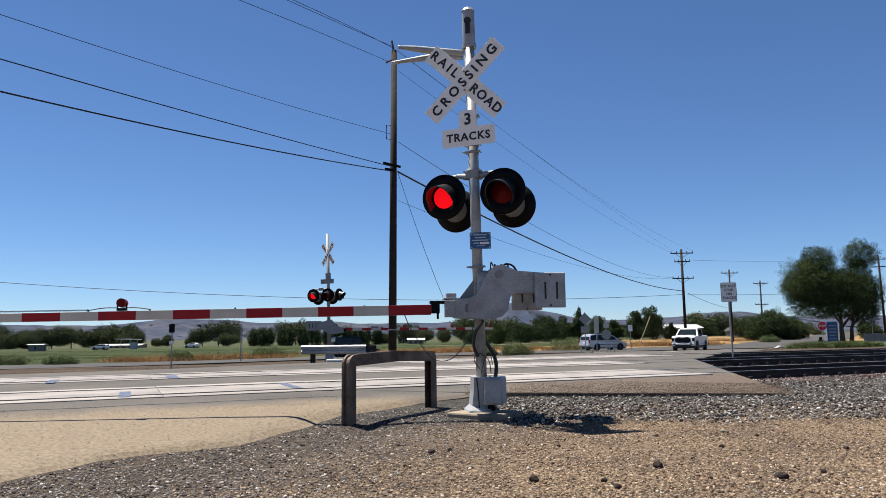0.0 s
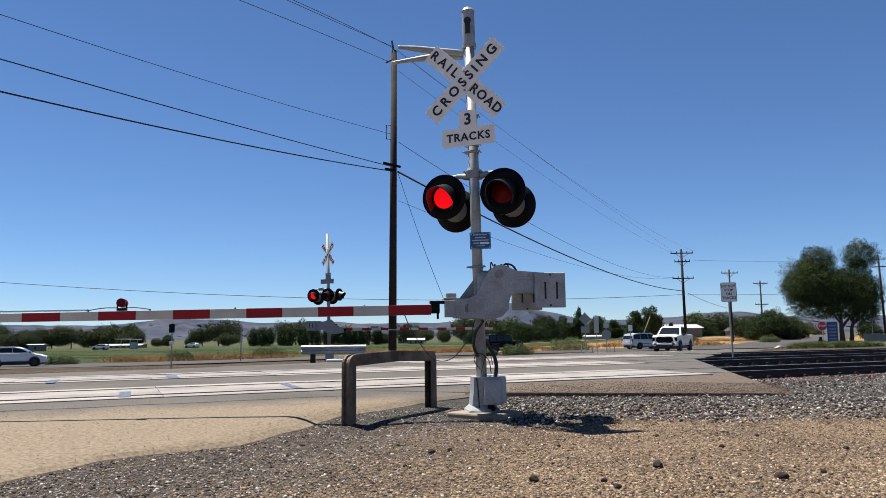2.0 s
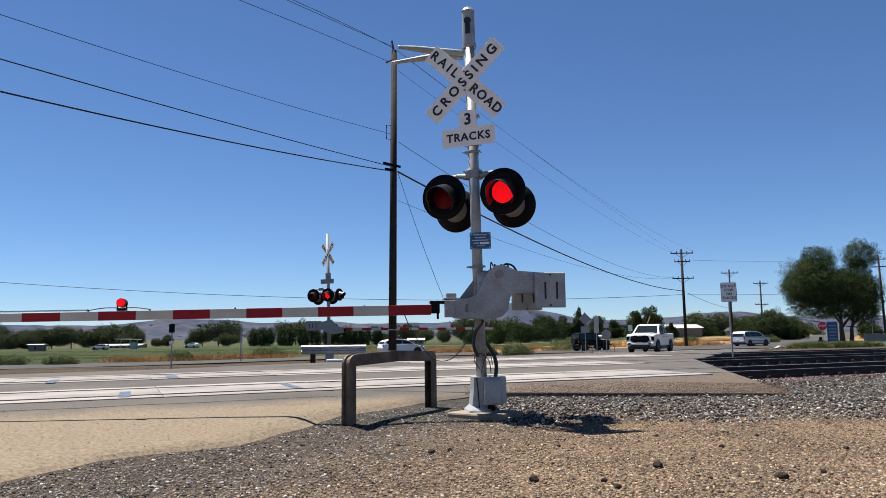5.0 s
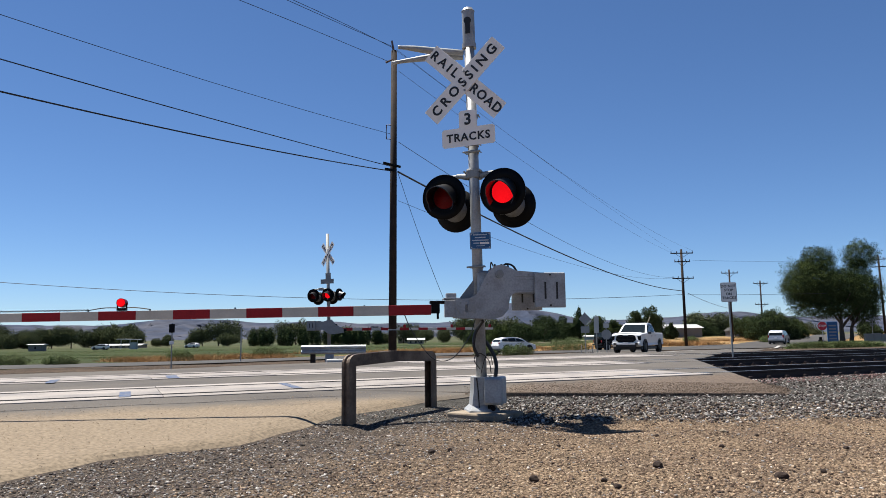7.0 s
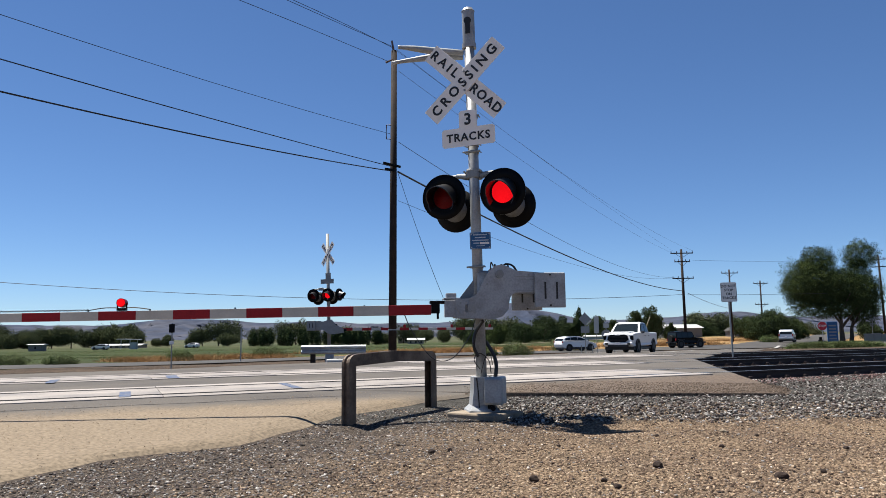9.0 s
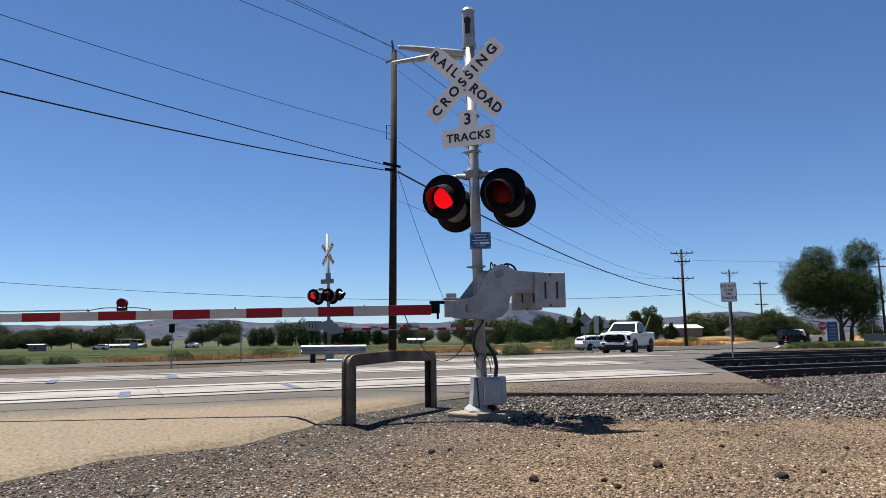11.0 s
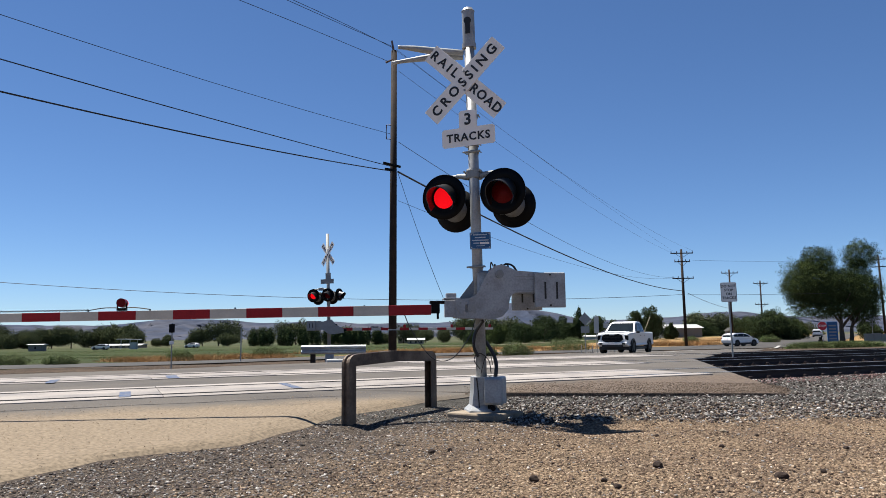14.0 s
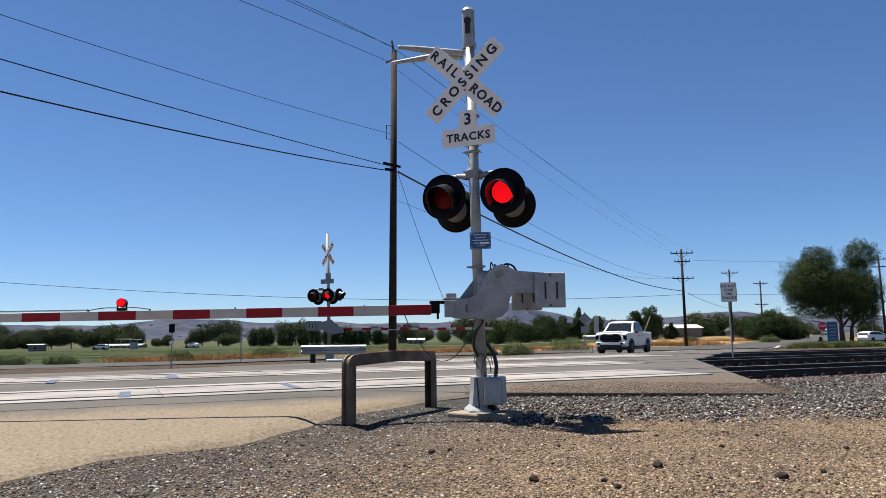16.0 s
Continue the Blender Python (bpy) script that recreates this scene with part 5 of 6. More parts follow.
def build_fields():
    rnd = random.Random(21)
    spots = []
    for _ in range(1500):
        s = rnd.uniform(-110, 95)
        n = rnd.choice((rnd.uniform(70.0, 75), rnd.uniform(70.0, 92 if s > 20 else 80)))
        if noise.noise((s * 0.06, n * 0.1, 3.0)) > 0.05:
            x, y = track_xy(s, n)
            if abs(0.863 * (x - 37.5) - 0.505 * (y - 83.5)) > 8:
                spots.append((x, y))
    tufts("dry_grass", spots, "dry orange-brown grass along the field edge", M["dry_grass"], 0.60, 150, 0.8, 5)
    spots = [track_xy(rnd.uniform(-170, 110), rnd.uniform(80, 190)) for _ in range(900)]
    spots = [p for p in spots if across(*p) > 92 + 0.4 * p[0]]
    tufts("field_grass", spots, "green crop and weeds in the field", M["grass"], 0.24, 110, 2.2, 6)
    # grassy mound at the corner
    spots = [(rnd.uniform(28.6, 33.8), rnd.uniform(57, 61)) for _ in range(170)]
    tufts("verge_grass", spots, "green weedy grass on the corner verge", M["verge"], 0.55, 260, 0.35, 7)
    # round shrubs
    for k, (x, y, w, h) in enumerate(((-36.0, 61, 1.6, 0.8), (-31.0, 60, 1.2, 0.7), (-24.2, 68, 1.1, 0.9), (-17.0, 72, 1.5, 1.1), (13.3, 79, 1.9, 1.4), (-39.5, 61, 1.6, 0.8), (6.1, 62, 1.2, 0.9), (3.4, 60.5, 0.8, 0.7), (44.0, 100, 1.2, 1.0), (36, 108, 1.0, 0.9))):
        c = new("shrub", leaf_mesh("shrub", [((0, 0, h * 0.4), w, w, h * 0.6), ((w * 0.5, 0, h * 0.3), w * 0.6, w * 0.6, h * 0.5), ((-w * 0.5, 0, h * 0.35), w * 0.6, w * 0.6, h * 0.5)], 7000, 0.045, M["verge"], 150 + k))
        c.matrix_basis = pose(x, y, ground_z(x, y))
        tagged(c, "low green shrub at the road edge", "shrub", "roadside shrubs")


def house(x, y, z, w, d, h, roof_h, wall, roof, label, turn=0.0, name="house", openings=3):
    ob = thing(name, label, "building", at=pose(x, y, z, 0, 0, turn))
    bm = bmesh.new()
    box(bm, (w, d, h), pose(0, 0, h / 2))
    part("wall", bm, M[wall], ob)
    bm = bmesh.new()
    o = 0.4
    vs = [(-w / 2 - o, -d / 2 - o, h), (w / 2 + o, -d / 2 - o, h), (w / 2 + o, d / 2 + o, h), (-w / 2 - o, d / 2 + o, h), (-w / 2 - o, 0, h + roof_h), (w / 2 + o, 0, h + roof_h)]
    v = [bm.verts.new(p) for p in vs]
    for f in ((0, 1, 5, 4), (2, 3, 4, 5), (0, 4, 3), (1, 2, 5), (0, 3, 2, 1)):
        bm.faces.new([v[i] for i in f])
    part("roof", bm, M[roof], ob)
    for k in range(openings):
        bm = bmesh.new()
        box(bm, (w * 0.1, 0.08, h * 0.35), pose(-w / 2 + w * (k + 0.5) / openings, -d / 2 - 0.03, h * 0.55))
        part("window", bm, M["car_glass"], ob)
    return ob


def build_far_buildings():
    house(57.6, 183, ground_z(57.6, 183), 9.5, 8, 2.3, 0.9, "wall_grey", "roof_white", "long grey shed with a pale metal roof", 4, "shed", 0)
    house(79.0, 195, ground_z(79.0, 195), 7, 7, 1.5, 1.0, "wall_grey", "wall_grey", "small tan building with a pale roof", 0)
    house(-107.0, 250, -2, 11, 6, 1.1, 0.5, "wall_tan", "roof_white", "low building with a pale roof across the field", 0, openings=5)
    house(-14, 300, -2, 9, 9, 2.6, 1.2, "wall_tan", "roof_white", "far building with a pale roof", 0, openings=4)
    house(-9.0, 238, -1.8, 5, 4, 1.6, 0.6, "wall_tan", "roof_white", "low far building with a pale roof", 0)
    house(34.0, 165, ground_z(34, 165), 5, 3, 0.7, 0.3, "roof_white", "roof_white", "low white trailer beyond the field", 0, "trailer", 0)
    # open white shelter
    ob = thing("shelter", "white flat-roofed open shelter at the field edge", "shelter", at=pose(-80.0, 188, -1.45))
    bm = bmesh.new()
    box(bm, (5.6, 2.4, 0.18), pose(0, 0, 2.5, 0, 1.5, 0), 0.04)
    part("roof", bm, M["roof_white"], ob)
    for px in (-2.1, 0.2, 2.1):
        bm = bmesh.new()
        box(bm, (0.15, 0.15, 2.45), pose(px, 0, 1.22))
        part("post", bm, M["roof_white"], ob)
    bm = bmesh.new()
    box(bm, (1.5, 1.4, 1.7), pose(1.2, 0, 0.85), 0.05)
    part("cabin", bm, M["roof_white"], ob)
    house(-100.0, 182, -1.6, 3.4, 2.0, 1.6, 0.2, "wall_grey", "roof_white", "small white trailer at the field edge", 0, "trailer", 1)
    # low wall behind the corner
    ob = thing("garden_wall", "low tan stone garden wall under the tree", "wall", at=pose(59.8, 103.0, -0.9, 0, 0, 22))
    for k in range(9):
        bm = bmesh.new()
        box(bm, (1.5, 0.4, 1.5 + 0.12 * math.sin(k * 2.1)), pose(-1 + 1.52 * k, 0, 0.7), 0.05)
        part("block", bm, M["wall_tan"], ob)
    # a road edge line and far pale road across the field
    for x0, y0, x1, y1, w in ((-230, 206, -60, 236, 1.2), (-10, 158, 60, 158, 1.5)):
        bm = bmesh.new()
        k = 40
        prev = None
        for i in range(k + 1):
            x, y = x0 + (x1 - x0) * i / k, y0 + (y1 - y0) * i / k
            pr = [bm.verts.new((x, y - w, ground_z(x, y - w) + 0.10)), bm.verts.new((x, y + w, ground_z(x, y + w) + 0.10))]
            if prev:
                bm.faces.new((prev[0], prev[1], pr[1], pr[0]))
            prev = pr
        tagged(part("field_track", bm, M["concrete"]), "pale dirt track across the field", "track", kind="structure")


def build_mountains():
    # the air's haze over the ridges is put into this blue base colour
    m = material("haze_tinted_mountain", (0.026, 0.035, 0.062), 1.0, 0, 0.006, 0.25, 0, 0.022, (0.055, 0.058, 0.076), patch=0.50)
    for name, dist, base, amp, seed, x0, x1, peaks in (
            ("mountain_range", 3000, 66, 14, 3, -3400, 3400, ((-1700, 600, 14), (-1000, 300, 14), (-520, 120, 8), (255, 95, 62), (400, 130, 34), (1115, 220, 28), (1500, 400, 8))),
            ("foothills", 2700, 34, 10, 7, -3000, 3000, ((-1400, 500, 6), (620, 160, 20), (1240, 160, 22)))):
        rows = 16
        verts, faces = [], []
        n = 420
        for i in range(n + 1):
            x = x0 + (x1 - x0) * i / n
            h = base - 10 + amp * noise.fractal((x * 0.0016, seed, 0.0), 1.0, 2.0, 5) + 3.0 * noise.noise((x * 0.012, seed, 1.0))
            for c, w, a in peaks:
                h += a * math.exp(-((x - c) / w) ** 2)
            for k in range(rows):
                f = k / (rows - 1)
                gully = abs(noise.noise((x * 0.009 + 1.5 * f, f * 1.6, seed))) + 0.5 * abs(noise.noise((x * 0.025, f * 4.0, seed)))
                verts.append((x, dist - 620 * (1 - f) + 190 * gully * math.sin(math.pi * f), -8 + (h + 8) * (f + 0.10 * math.sin(math.pi * f) * (0.5 - gully))))
        for i in range(n):
            for k in range(rows - 1):
                a = i * rows + k
                faces.append((a, a + rows, a + rows + 1, a + 1))
        me = bpy.data.meshes.new(name)
        me.from_pydata(verts, [], faces)
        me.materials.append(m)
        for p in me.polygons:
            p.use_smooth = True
        tagged(new(name, me), "mountains on the horizon, blue haze in their colour", "mountains", kind="structure")


build_far_signal()
build_guardrail()
build_poles()
build_wires()
build_signs()
build_trees()
build_fields()
build_far_buildings()
build_mountains()

# ---- vehicles ----
def quad_patch(bm, q, u0, u1, v0, v1, off=0.006, thick=0.012):
    """A thin pane set on the four-cornered face q, between shares of its width and height."""
    q = [Vector(p) for p in q]
    nrm = (q[1] - q[0]).cross(q[3] - q[0]).normalized()

    def at(u, v):
        return (q[0] * (1 - u) + q[1] * u) * (1 - v) + (q[3] * (1 - u) + q[2] * u) * v
    c = [at(u0, v0), at(u1, v0), at(u1, v1), at(u0, v1)]
    a = [bm.verts.new(p + nrm * off) for p in c]
    b = [bm.verts.new(p - nrm * thick) for p in c]
    bm.faces.new(a)
    bm.faces.new(b[::-1])
    for i in range(4):
        bm.faces.new((a[i], b[i], b[(i + 1) % 4], a[(i + 1) % 4]))


def wheel(parent, x, y, r, w):
    side = 1 if y > 0 else -1
    ob = thing("wheel")
    ob.parent = parent
    ob.matrix_basis = pose(x, y, r)
    bm = bmesh.new()
    prof = [(0.62 * r, -w / 2), (0.93 * r, -w / 2), (r, -w * 0.36), (r, w * 0.36), (0.93 * r, w / 2), (0.62 * r, w / 2)]
    seg = 22
    rings = [[bm.verts.new((rr * math.cos(k * math.tau / seg), yy, rr * math.sin(k * math.tau / seg))) for k in range(seg)] for rr, yy in prof]
    for a, c in zip(rings, rings[1:]):
        for k in range(seg):
            bm.faces.new((a[k], a[(k + 1) % seg], c[(k + 1) % seg], c[k]))
    part("tyre", bm, M["tyre"], ob)
    bm = bmesh.new()
    rod(bm, (0, -w * 0.30, 0), (0, w * 0.30, 0), 0.63 * r, seg=20)
    for k in range(5):
        a = k * math.tau / 5
        box(bm, (0.56 * r, 0.03, 0.16 * r), pose(0, side * w * 0.33, 0, 0, 0, 0) @ Matrix.Rotation(a, 4, "Y") @ pose(0.31 * r, 0, 0), 0.008)
    part("rim", bm, M["rim"], ob)
    return ob


def vehicle(name, label, paint, W, profile, cabin, wheels, r, wheel_w, panes, front, rear, extras=None, trim_low=0.0, category="car"):
    """profile: side outline (x, z) of the lower body; cabin: the roof line (x, z) from the rear to the bonnet and how far it leans in; panes: x from and to;
    front, rear: x of nose and tail. The origin is on the ground in the middle; x points forward."""
    ob = thing(name, label, category)
    bm = bmesh.new()
    plate(bm, profile, -W / 2, W / 2)
    bmesh.ops.bevel(bm, geom=[e for e in bm.edges if len(e.link_faces) == 2 and any(len(f.verts) > 4 for f in e.link_faces)], offset=0.07, segments=3, affect="EDGES", profile=0.5)
    # plan taper at nose and tail
    for v in bm.verts:
        t = max(0.0, v.co.x - (front - 0.55)) / 0.55
        q = max(0.0, (rear + 0.45) - v.co.x) / 0.45
        v.co.y *= 1 - 0.12 * t * t - 0.07 * q * q
    body = part("body", bm, M[paint], ob)
    line, tuck = cabin
    zb, zr = line[0][1], max(z for _, z in line)
    bf = line[-1][0]
    w0 = W / 2 - 0.05

    def half(z):
        return w0 - tuck * max(0.0, (z - zb) / (zr - zb)) ** 1.3

    def roof(x):
        return float(np.interp(x, [p[0] for p in line], [p[1] for p in line]))
    bm = bmesh.new()
    sides = []
    for sy in (-1, 1):
        sides.append([bm.verts.new((line[0][0], sy * w0, zb - 0.05))] + [bm.verts.new((x, sy * half(z), z)) for x, z in line] + [bm.verts.new((bf, sy * w0, zb - 0.05))])
    a, c = sides
    bm.faces.new(a)
    bm.faces.new(c[::-1])
    for i in range(len(a)):
        k = (i + 1) % len(a)
        bm.faces.new((a[i], c[i], c[k], a[k]))
    top = [e for e in bm.edges if e.verts[0].co.y * e.verts[1].co.y > 0 and min(v.co.z for v in e.verts) > zb + 0.2 and len([f for f in e.link_faces if len(f.verts) > 4]) == 1]
    bmesh.ops.bevel(bm, geom=top, offset=0.05, segments=3, affect="EDGES", profile=0.5)
    part("cabin", bm, M[paint], ob)
    for xa, xb in panes:
        for sy in (-1, 1):
            bm = bmesh.new()
            lo, hi = zb + 0.045, 0.10
            xs = [xa + (xb - xa) * i / 6 for i in range(7)]
            ring = [(xa, lo), (xb, lo)] + [(x, max(lo + 0.03, roof(x) - hi)) for x in reversed(xs)]
            outer = [bm.verts.new((x, sy * (half(z) + 0.007), z)) for x, z in ring]
            inner = [bm.verts.new((x, sy * (half(z) - 0.012), z)) for x, z in ring]
            bm.faces.new(outer)
            bm.faces.new(inner[::-1])
            for i in range(len(ring)):
                k = (i + 1) % len(ring)
                bm.faces.new((outer[i], outer[k], inner[k], inner[i]))
            part("side_window", bm, M["car_glass"], ob, "dark side window")
    for name, p0, p1, flip in (("windscreen", line[-1], line[-2], 1), ("rear_window", line[0], line[1], -1)):
        q = [(p0[0], -flip * half(p0[1]), p0[1]), (p0[0], flip * half(p0[1]), p0[1]), (p1[0], flip * half(p1[1]), p1[1]), (p1[0], -flip * half(p1[1]), p1[1])]
        bm = bmesh.new()
        quad_patch(bm, q, 0.06, 0.94, 0.05, 0.95)
        part(name, bm, M["car_glass"], ob, "dark windscreen" if flip > 0 else "dark rear window")
    for x in wheels:
        for s in (-1, 1):
            bm = bmesh.new()
            rod(bm, (x, s * (W / 2 - 0.22), r + 0.02), (x, s * (W / 2 + 0.004), r + 0.02), r * 1.16, seg=24)
            part("wheel_arch", bm, M["trim_black"], ob, "black wheel arch")
            wheel(ob, x, s * (W / 2 - wheel_w / 2 + 0.02), r, wheel_w)
    bm = bmesh.new()
    box(bm, (front - rear - 0.5, W - 0.16, 0.16), pose((front + rear) / 2, 0, r * 0.72), 0.02)
    part("underbody", bm, M["trim_black"], ob, "dark underbody and sills")
    for s in (-1, 1):
        bm = bmesh.new()
        box(bm, (0.12, 0.20, 0.15), pose(bf - 0.18, s * (W / 2 + 0.12), zb + 0.08), 0.03)
        rod(bm, (bf - 0.18, s * (W / 2 - 0.06), zb + 0.03), (bf - 0.18, s * (W / 2 + 0.08), zb + 0.05), 0.025, seg=8)
        part("door_mirror", bm, M["trim_black"], ob)
    return ob


def add_box(ob, name, size, at, mat, label="", bevel=0.02):
    bm = bmesh.new()
    box(bm, size, at, bevel)
    return part(name, bm, M[mat], ob, label)


def build_pickup():
    W = 2.03
    prof = [(-2.95, 0.55), (-2.98, 0.80), (-2.95, 1.28), (-0.75, 1.30), (-0.70, 1.24), (1.15, 1.24), (1.30, 1.30), (2.50, 1.26), (2.78, 1.18), (2.86, 0.85), (2.86, 0.55), (2.70, 0.42), (-2.6, 0.45)]
    ob = vehicle("pickup_truck", "white four-door pickup truck with black grille", "car_white", W, prof, ([(-0.88, 1.22), (-0.74, 1.76), (-0.62, 1.92), (-0.1, 1.97), (0.35, 1.95), (0.60, 1.88), (1.40, 1.24)], 0.22), (1.85, -1.85), 0.41, 0.28,
                 ((-0.68, -0.02), (0.06, 0.95)), 2.86, -2.98, category="pickup truck")
    bm = bmesh.new()
    hexa = [(-0.46, 0.70), (0.46, 0.70), (0.66, 0.84), (0.60, 1.10), (0.42, 1.17), (-0.42, 1.17), (-0.60, 1.10), (-0.66, 0.84)]
    plate(bm, hexa, -0.06, 0.06, pose(2.885, 0, 0, 0, 0, 90))
    part("grille", bm, M["lamp_black"], ob, "large black six-sided grille")
    for k in range(4):
        add_box(ob, "grille_bar", (0.02, 1.06, 0.016), pose(2.95, 0, 0.80 + 0.085 * k), "trim_black", "", 0.004)
    add_box(ob, "grille_badge", (0.02, 0.34, 0.05), pose(2.952, 0, 1.135), "rim", "pale badge shape", 0.01)
    add_box(ob, "bonnet", (1.15, 1.30, 0.06), pose(2.0, 0, 1.30, 0, 2.5, 0), "car_white", "raised bonnet panel", 0.025)
    for s in (-1, 1):
        add_box(ob, "headlight", (0.20, 0.26, 0.08), pose(2.77, s * 0.82, 1.12), "headlamp", "clear headlight", 0.04)
        add_box(ob, "headlight_surround", (0.16, 0.20, 0.30), pose(2.78, s * 0.85, 0.95), "lamp_black", "", 0.04)
        add_box(ob, "fog_lamp", (0.05, 0.20, 0.12), pose(2.985, s * 0.70, 0.60), "trim_black", "black lamp recess", 0.02)
        add_box(ob, "tail_light", (0.06, 0.16, 0.42), pose(-2.97, s * 0.86, 1.02), "tail", "", 0.02)
        for x in (0.28, -0.62):
            add_box(ob, "door_handle", (0.2, 0.03, 0.04), pose(x, s * (W / 2 + 0.005), 1.08), "trim_black", "", 0.01)
    add_box(ob, "bumper", (0.22, 1.86, 0.17), pose(2.88, 0, 0.60), "car_white", "white front bumper", 0.06)
    add_box(ob, "lower_intake", (0.14, 1.3, 0.16), pose(2.90, 0, 0.46), "trim_black", "black lower intake", 0.02)
    add_box(ob, "number_plate", (0.02, 0.32, 0.16), pose(2.985, 0, 0.62), "sign_white", "pale number plate", 0.004)
    add_box(ob, "bed_floor", (1.9, 1.6, 0.02), pose(-1.9, 0, 1.305), "trim_black", "dark load bed", 0.005)
    add_box(ob, "rear_bumper", (0.18, 1.9, 0.20), pose(-3.02, 0, 0.58), "rim", "", 0.04)
    bm = bmesh.new()
    rod(bm, (1.1, 0.92, 1.2), (0.5, 0.95, 2.1), 0.01, seg=5)
    part("aerial", bm, M["trim_black"], ob)
    return ob


def build_suv():
    prof = [(-2.16, 0.45), (-2.26, 0.72), (-2.16, 1.10), (-1.9, 1.15), (1.0, 1.04), (1.70, 0.95), (2.15, 0.78), (2.28, 0.55), (2.22, 0.32), (1.7, 0.28), (-1.9, 0.30)]
    ob = vehicle("suv", "white compact sport utility vehicle with dark windows", "car_white", 1.86, prof, ([(-2.14, 1.08), (-1.98, 1.36), (-1.72, 1.50), (-1.2, 1.58), (-0.4, 1.61), (0.15, 1.56), (0.50, 1.45), (1.24, 1.05)], 0.18), (1.38, -1.36), 0.36, 0.23,
                 ((-1.84, -1.16), (-1.12, -0.22), (-0.18, 0.86)), 2.28, -2.28)
    for s in (-1, 1):
        add_box(ob, "headlight", (0.30, 0.22, 0.12), pose(2.02, s * 0.72, 0.78), "headlamp", "clear headlight", 0.03)
        add_box(ob, "tail_light", (0.26, 0.14, 0.20), pose(-2.12, s * 0.82, 0.98), "tail", "red tail light", 0.03)
        add_box(ob, "sill", (2.2, 0.04, 0.14), pose(0, s * 0.93, 0.36), "trim_black", "dark lower sill", 0.01)
        add_box(ob, "roof_rail", (1.7, 0.04, 0.04), pose(-0.75, s * 0.66, 1.595), "trim_black", "", 0.01)
    add_box(ob, "grille", (0.08, 1.0, 0.24), pose(2.24, 0, 0.62), "trim_black", "", 0.03)
    add_box(ob, "number_plate", (0.02, 0.32, 0.16), pose(-2.29, 0, 0.78), "sign_white", "", 0.004)
    return ob


def build_minivan(paint="car_silver", label="silver minivan with dark windows"):
    prof = [(-2.45, 0.42), (-2.54, 0.66), (-2.46, 1.08), (-2.2, 1.10), (1.35, 1.02), (1.95, 0.92), (2.40, 0.76), (2.54, 0.55), (2.48, 0.32), (1.9, 0.26), (-2.1, 0.28)]
    ob = vehicle("minivan", label, paint, 1.94, prof, ([(-2.46, 1.05), (-2.34, 1.48), (-2.15, 1.68), (-1.2, 1.76), (0.0, 1.74), (0.52, 1.64), (1.64, 1.04)], 0.16), (1.55, -1.50), 0.34, 0.22,
                 ((-2.22, -1.36), (-1.30, -0.30), (-0.24, 0.95)), 2.54, -2.54, category="minivan")
    for s in (-1, 1):
        add_box(ob, "headlight", (0.36, 0.22, 0.13), pose(2.26, s * 0.76, 0.76), "headlamp", "", 0.03)
        add_box(ob, "tail_light", (0.12, 0.16, 0.34), pose(-2.45, s * 0.86, 0.98), "tail", "red tail light", 0.03)
        add_box(ob, "side_moulding", (2.6, 0.03, 0.06), pose(0, s * 0.97, 0.62), "trim_black", "", 0.01)
    add_box(ob, "rear_bumper", (0.14, 1.8, 0.24), pose(-2.5, 0, 0.55), paint, "", 0.05)
    add_box(ob, "number_plate", (0.02, 0.32, 0.16), pose(-2.56, 0, 0.80), "sign_white", "", 0.004)
    return ob


def build_jeep():
    prof = [(-2.05, 0.60), (-2.08, 1.12), (0.75, 1.14), (1.85, 1.08), (1.95, 1.02), (1.98, 0.62), (1.2, 0.52), (-1.6, 0.52)]
    ob = vehicle("off_road_car", "black boxy off-road car with spare wheel", "car_black", 1.66, prof, ([(-2.05, 1.12), (-2.02, 1.72), (-1.95, 1.84), (-1.0, 1.87), (0.2, 1.85), (0.36, 1.80), (0.72, 1.13)], 0.08), (1.42, -1.42), 0.42, 0.27,
                 ((-1.94, -1.24), (-1.18, -0.38), (-0.30, 0.48)), 1.98, -2.08)
    for s in (-1, 1):
        add_box(ob, "front_wing", (1.05, 0.24, 0.07), pose(1.42, s * 0.86, 0.96), "trim_black", "flat black wheel flare", 0.03)
        add_box(ob, "rear_wing", (1.0, 0.22, 0.07), pose(-1.42, s * 0.86, 0.96), "trim_black", "flat black wheel flare", 0.03)
        bm = bmesh.new()
        rod(bm, (1.96, s * 0.56, 0.90), (2.01, s * 0.56, 0.90), 0.10, seg=18)
        part("headlight", bm, M["headlamp"], ob)
        add_box(ob, "tail_light", (0.08, 0.14, 0.24), pose(-2.10, s * 0.70, 0.95), "tail", "", 0.02)
    add_box(ob, "bumper", (0.22, 1.6, 0.18), pose(2.14, 0, 0.60), "trim_black", "black steel bumper", 0.03)
    add_box(ob, "rear_bumper", (0.18, 1.6, 0.18), pose(-2.16, 0, 0.60), "trim_black", "", 0.03)
    bm = bmesh.new()
    rod(bm, (-2.12, 0, 1.05), (-2.36, 0, 1.05), 0.40, seg=24)
    part("spare_wheel", bm, M["tyre"], ob, "black spare wheel on the tail")
    return ob


PICKUP = build_pickup()
SUV = build_suv()
MINIVAN = build_minivan()
JEEP = build_jeep()
SUV.scale, MINIVAN.scale, JEEP.scale = (0.92,) * 3, (0.95,) * 3, (0.94,) * 3
for x, y, turn, label in ((-88.2, 190, 178, "white car parked at the far field edge"), (-71.5, 210, 160, "pale car parked by the far trees")):
    c = copy_thing(SUV, pose(x, y, ground_z(x, y) + 0.03, 0, 0, turn))
    c["label"] = label

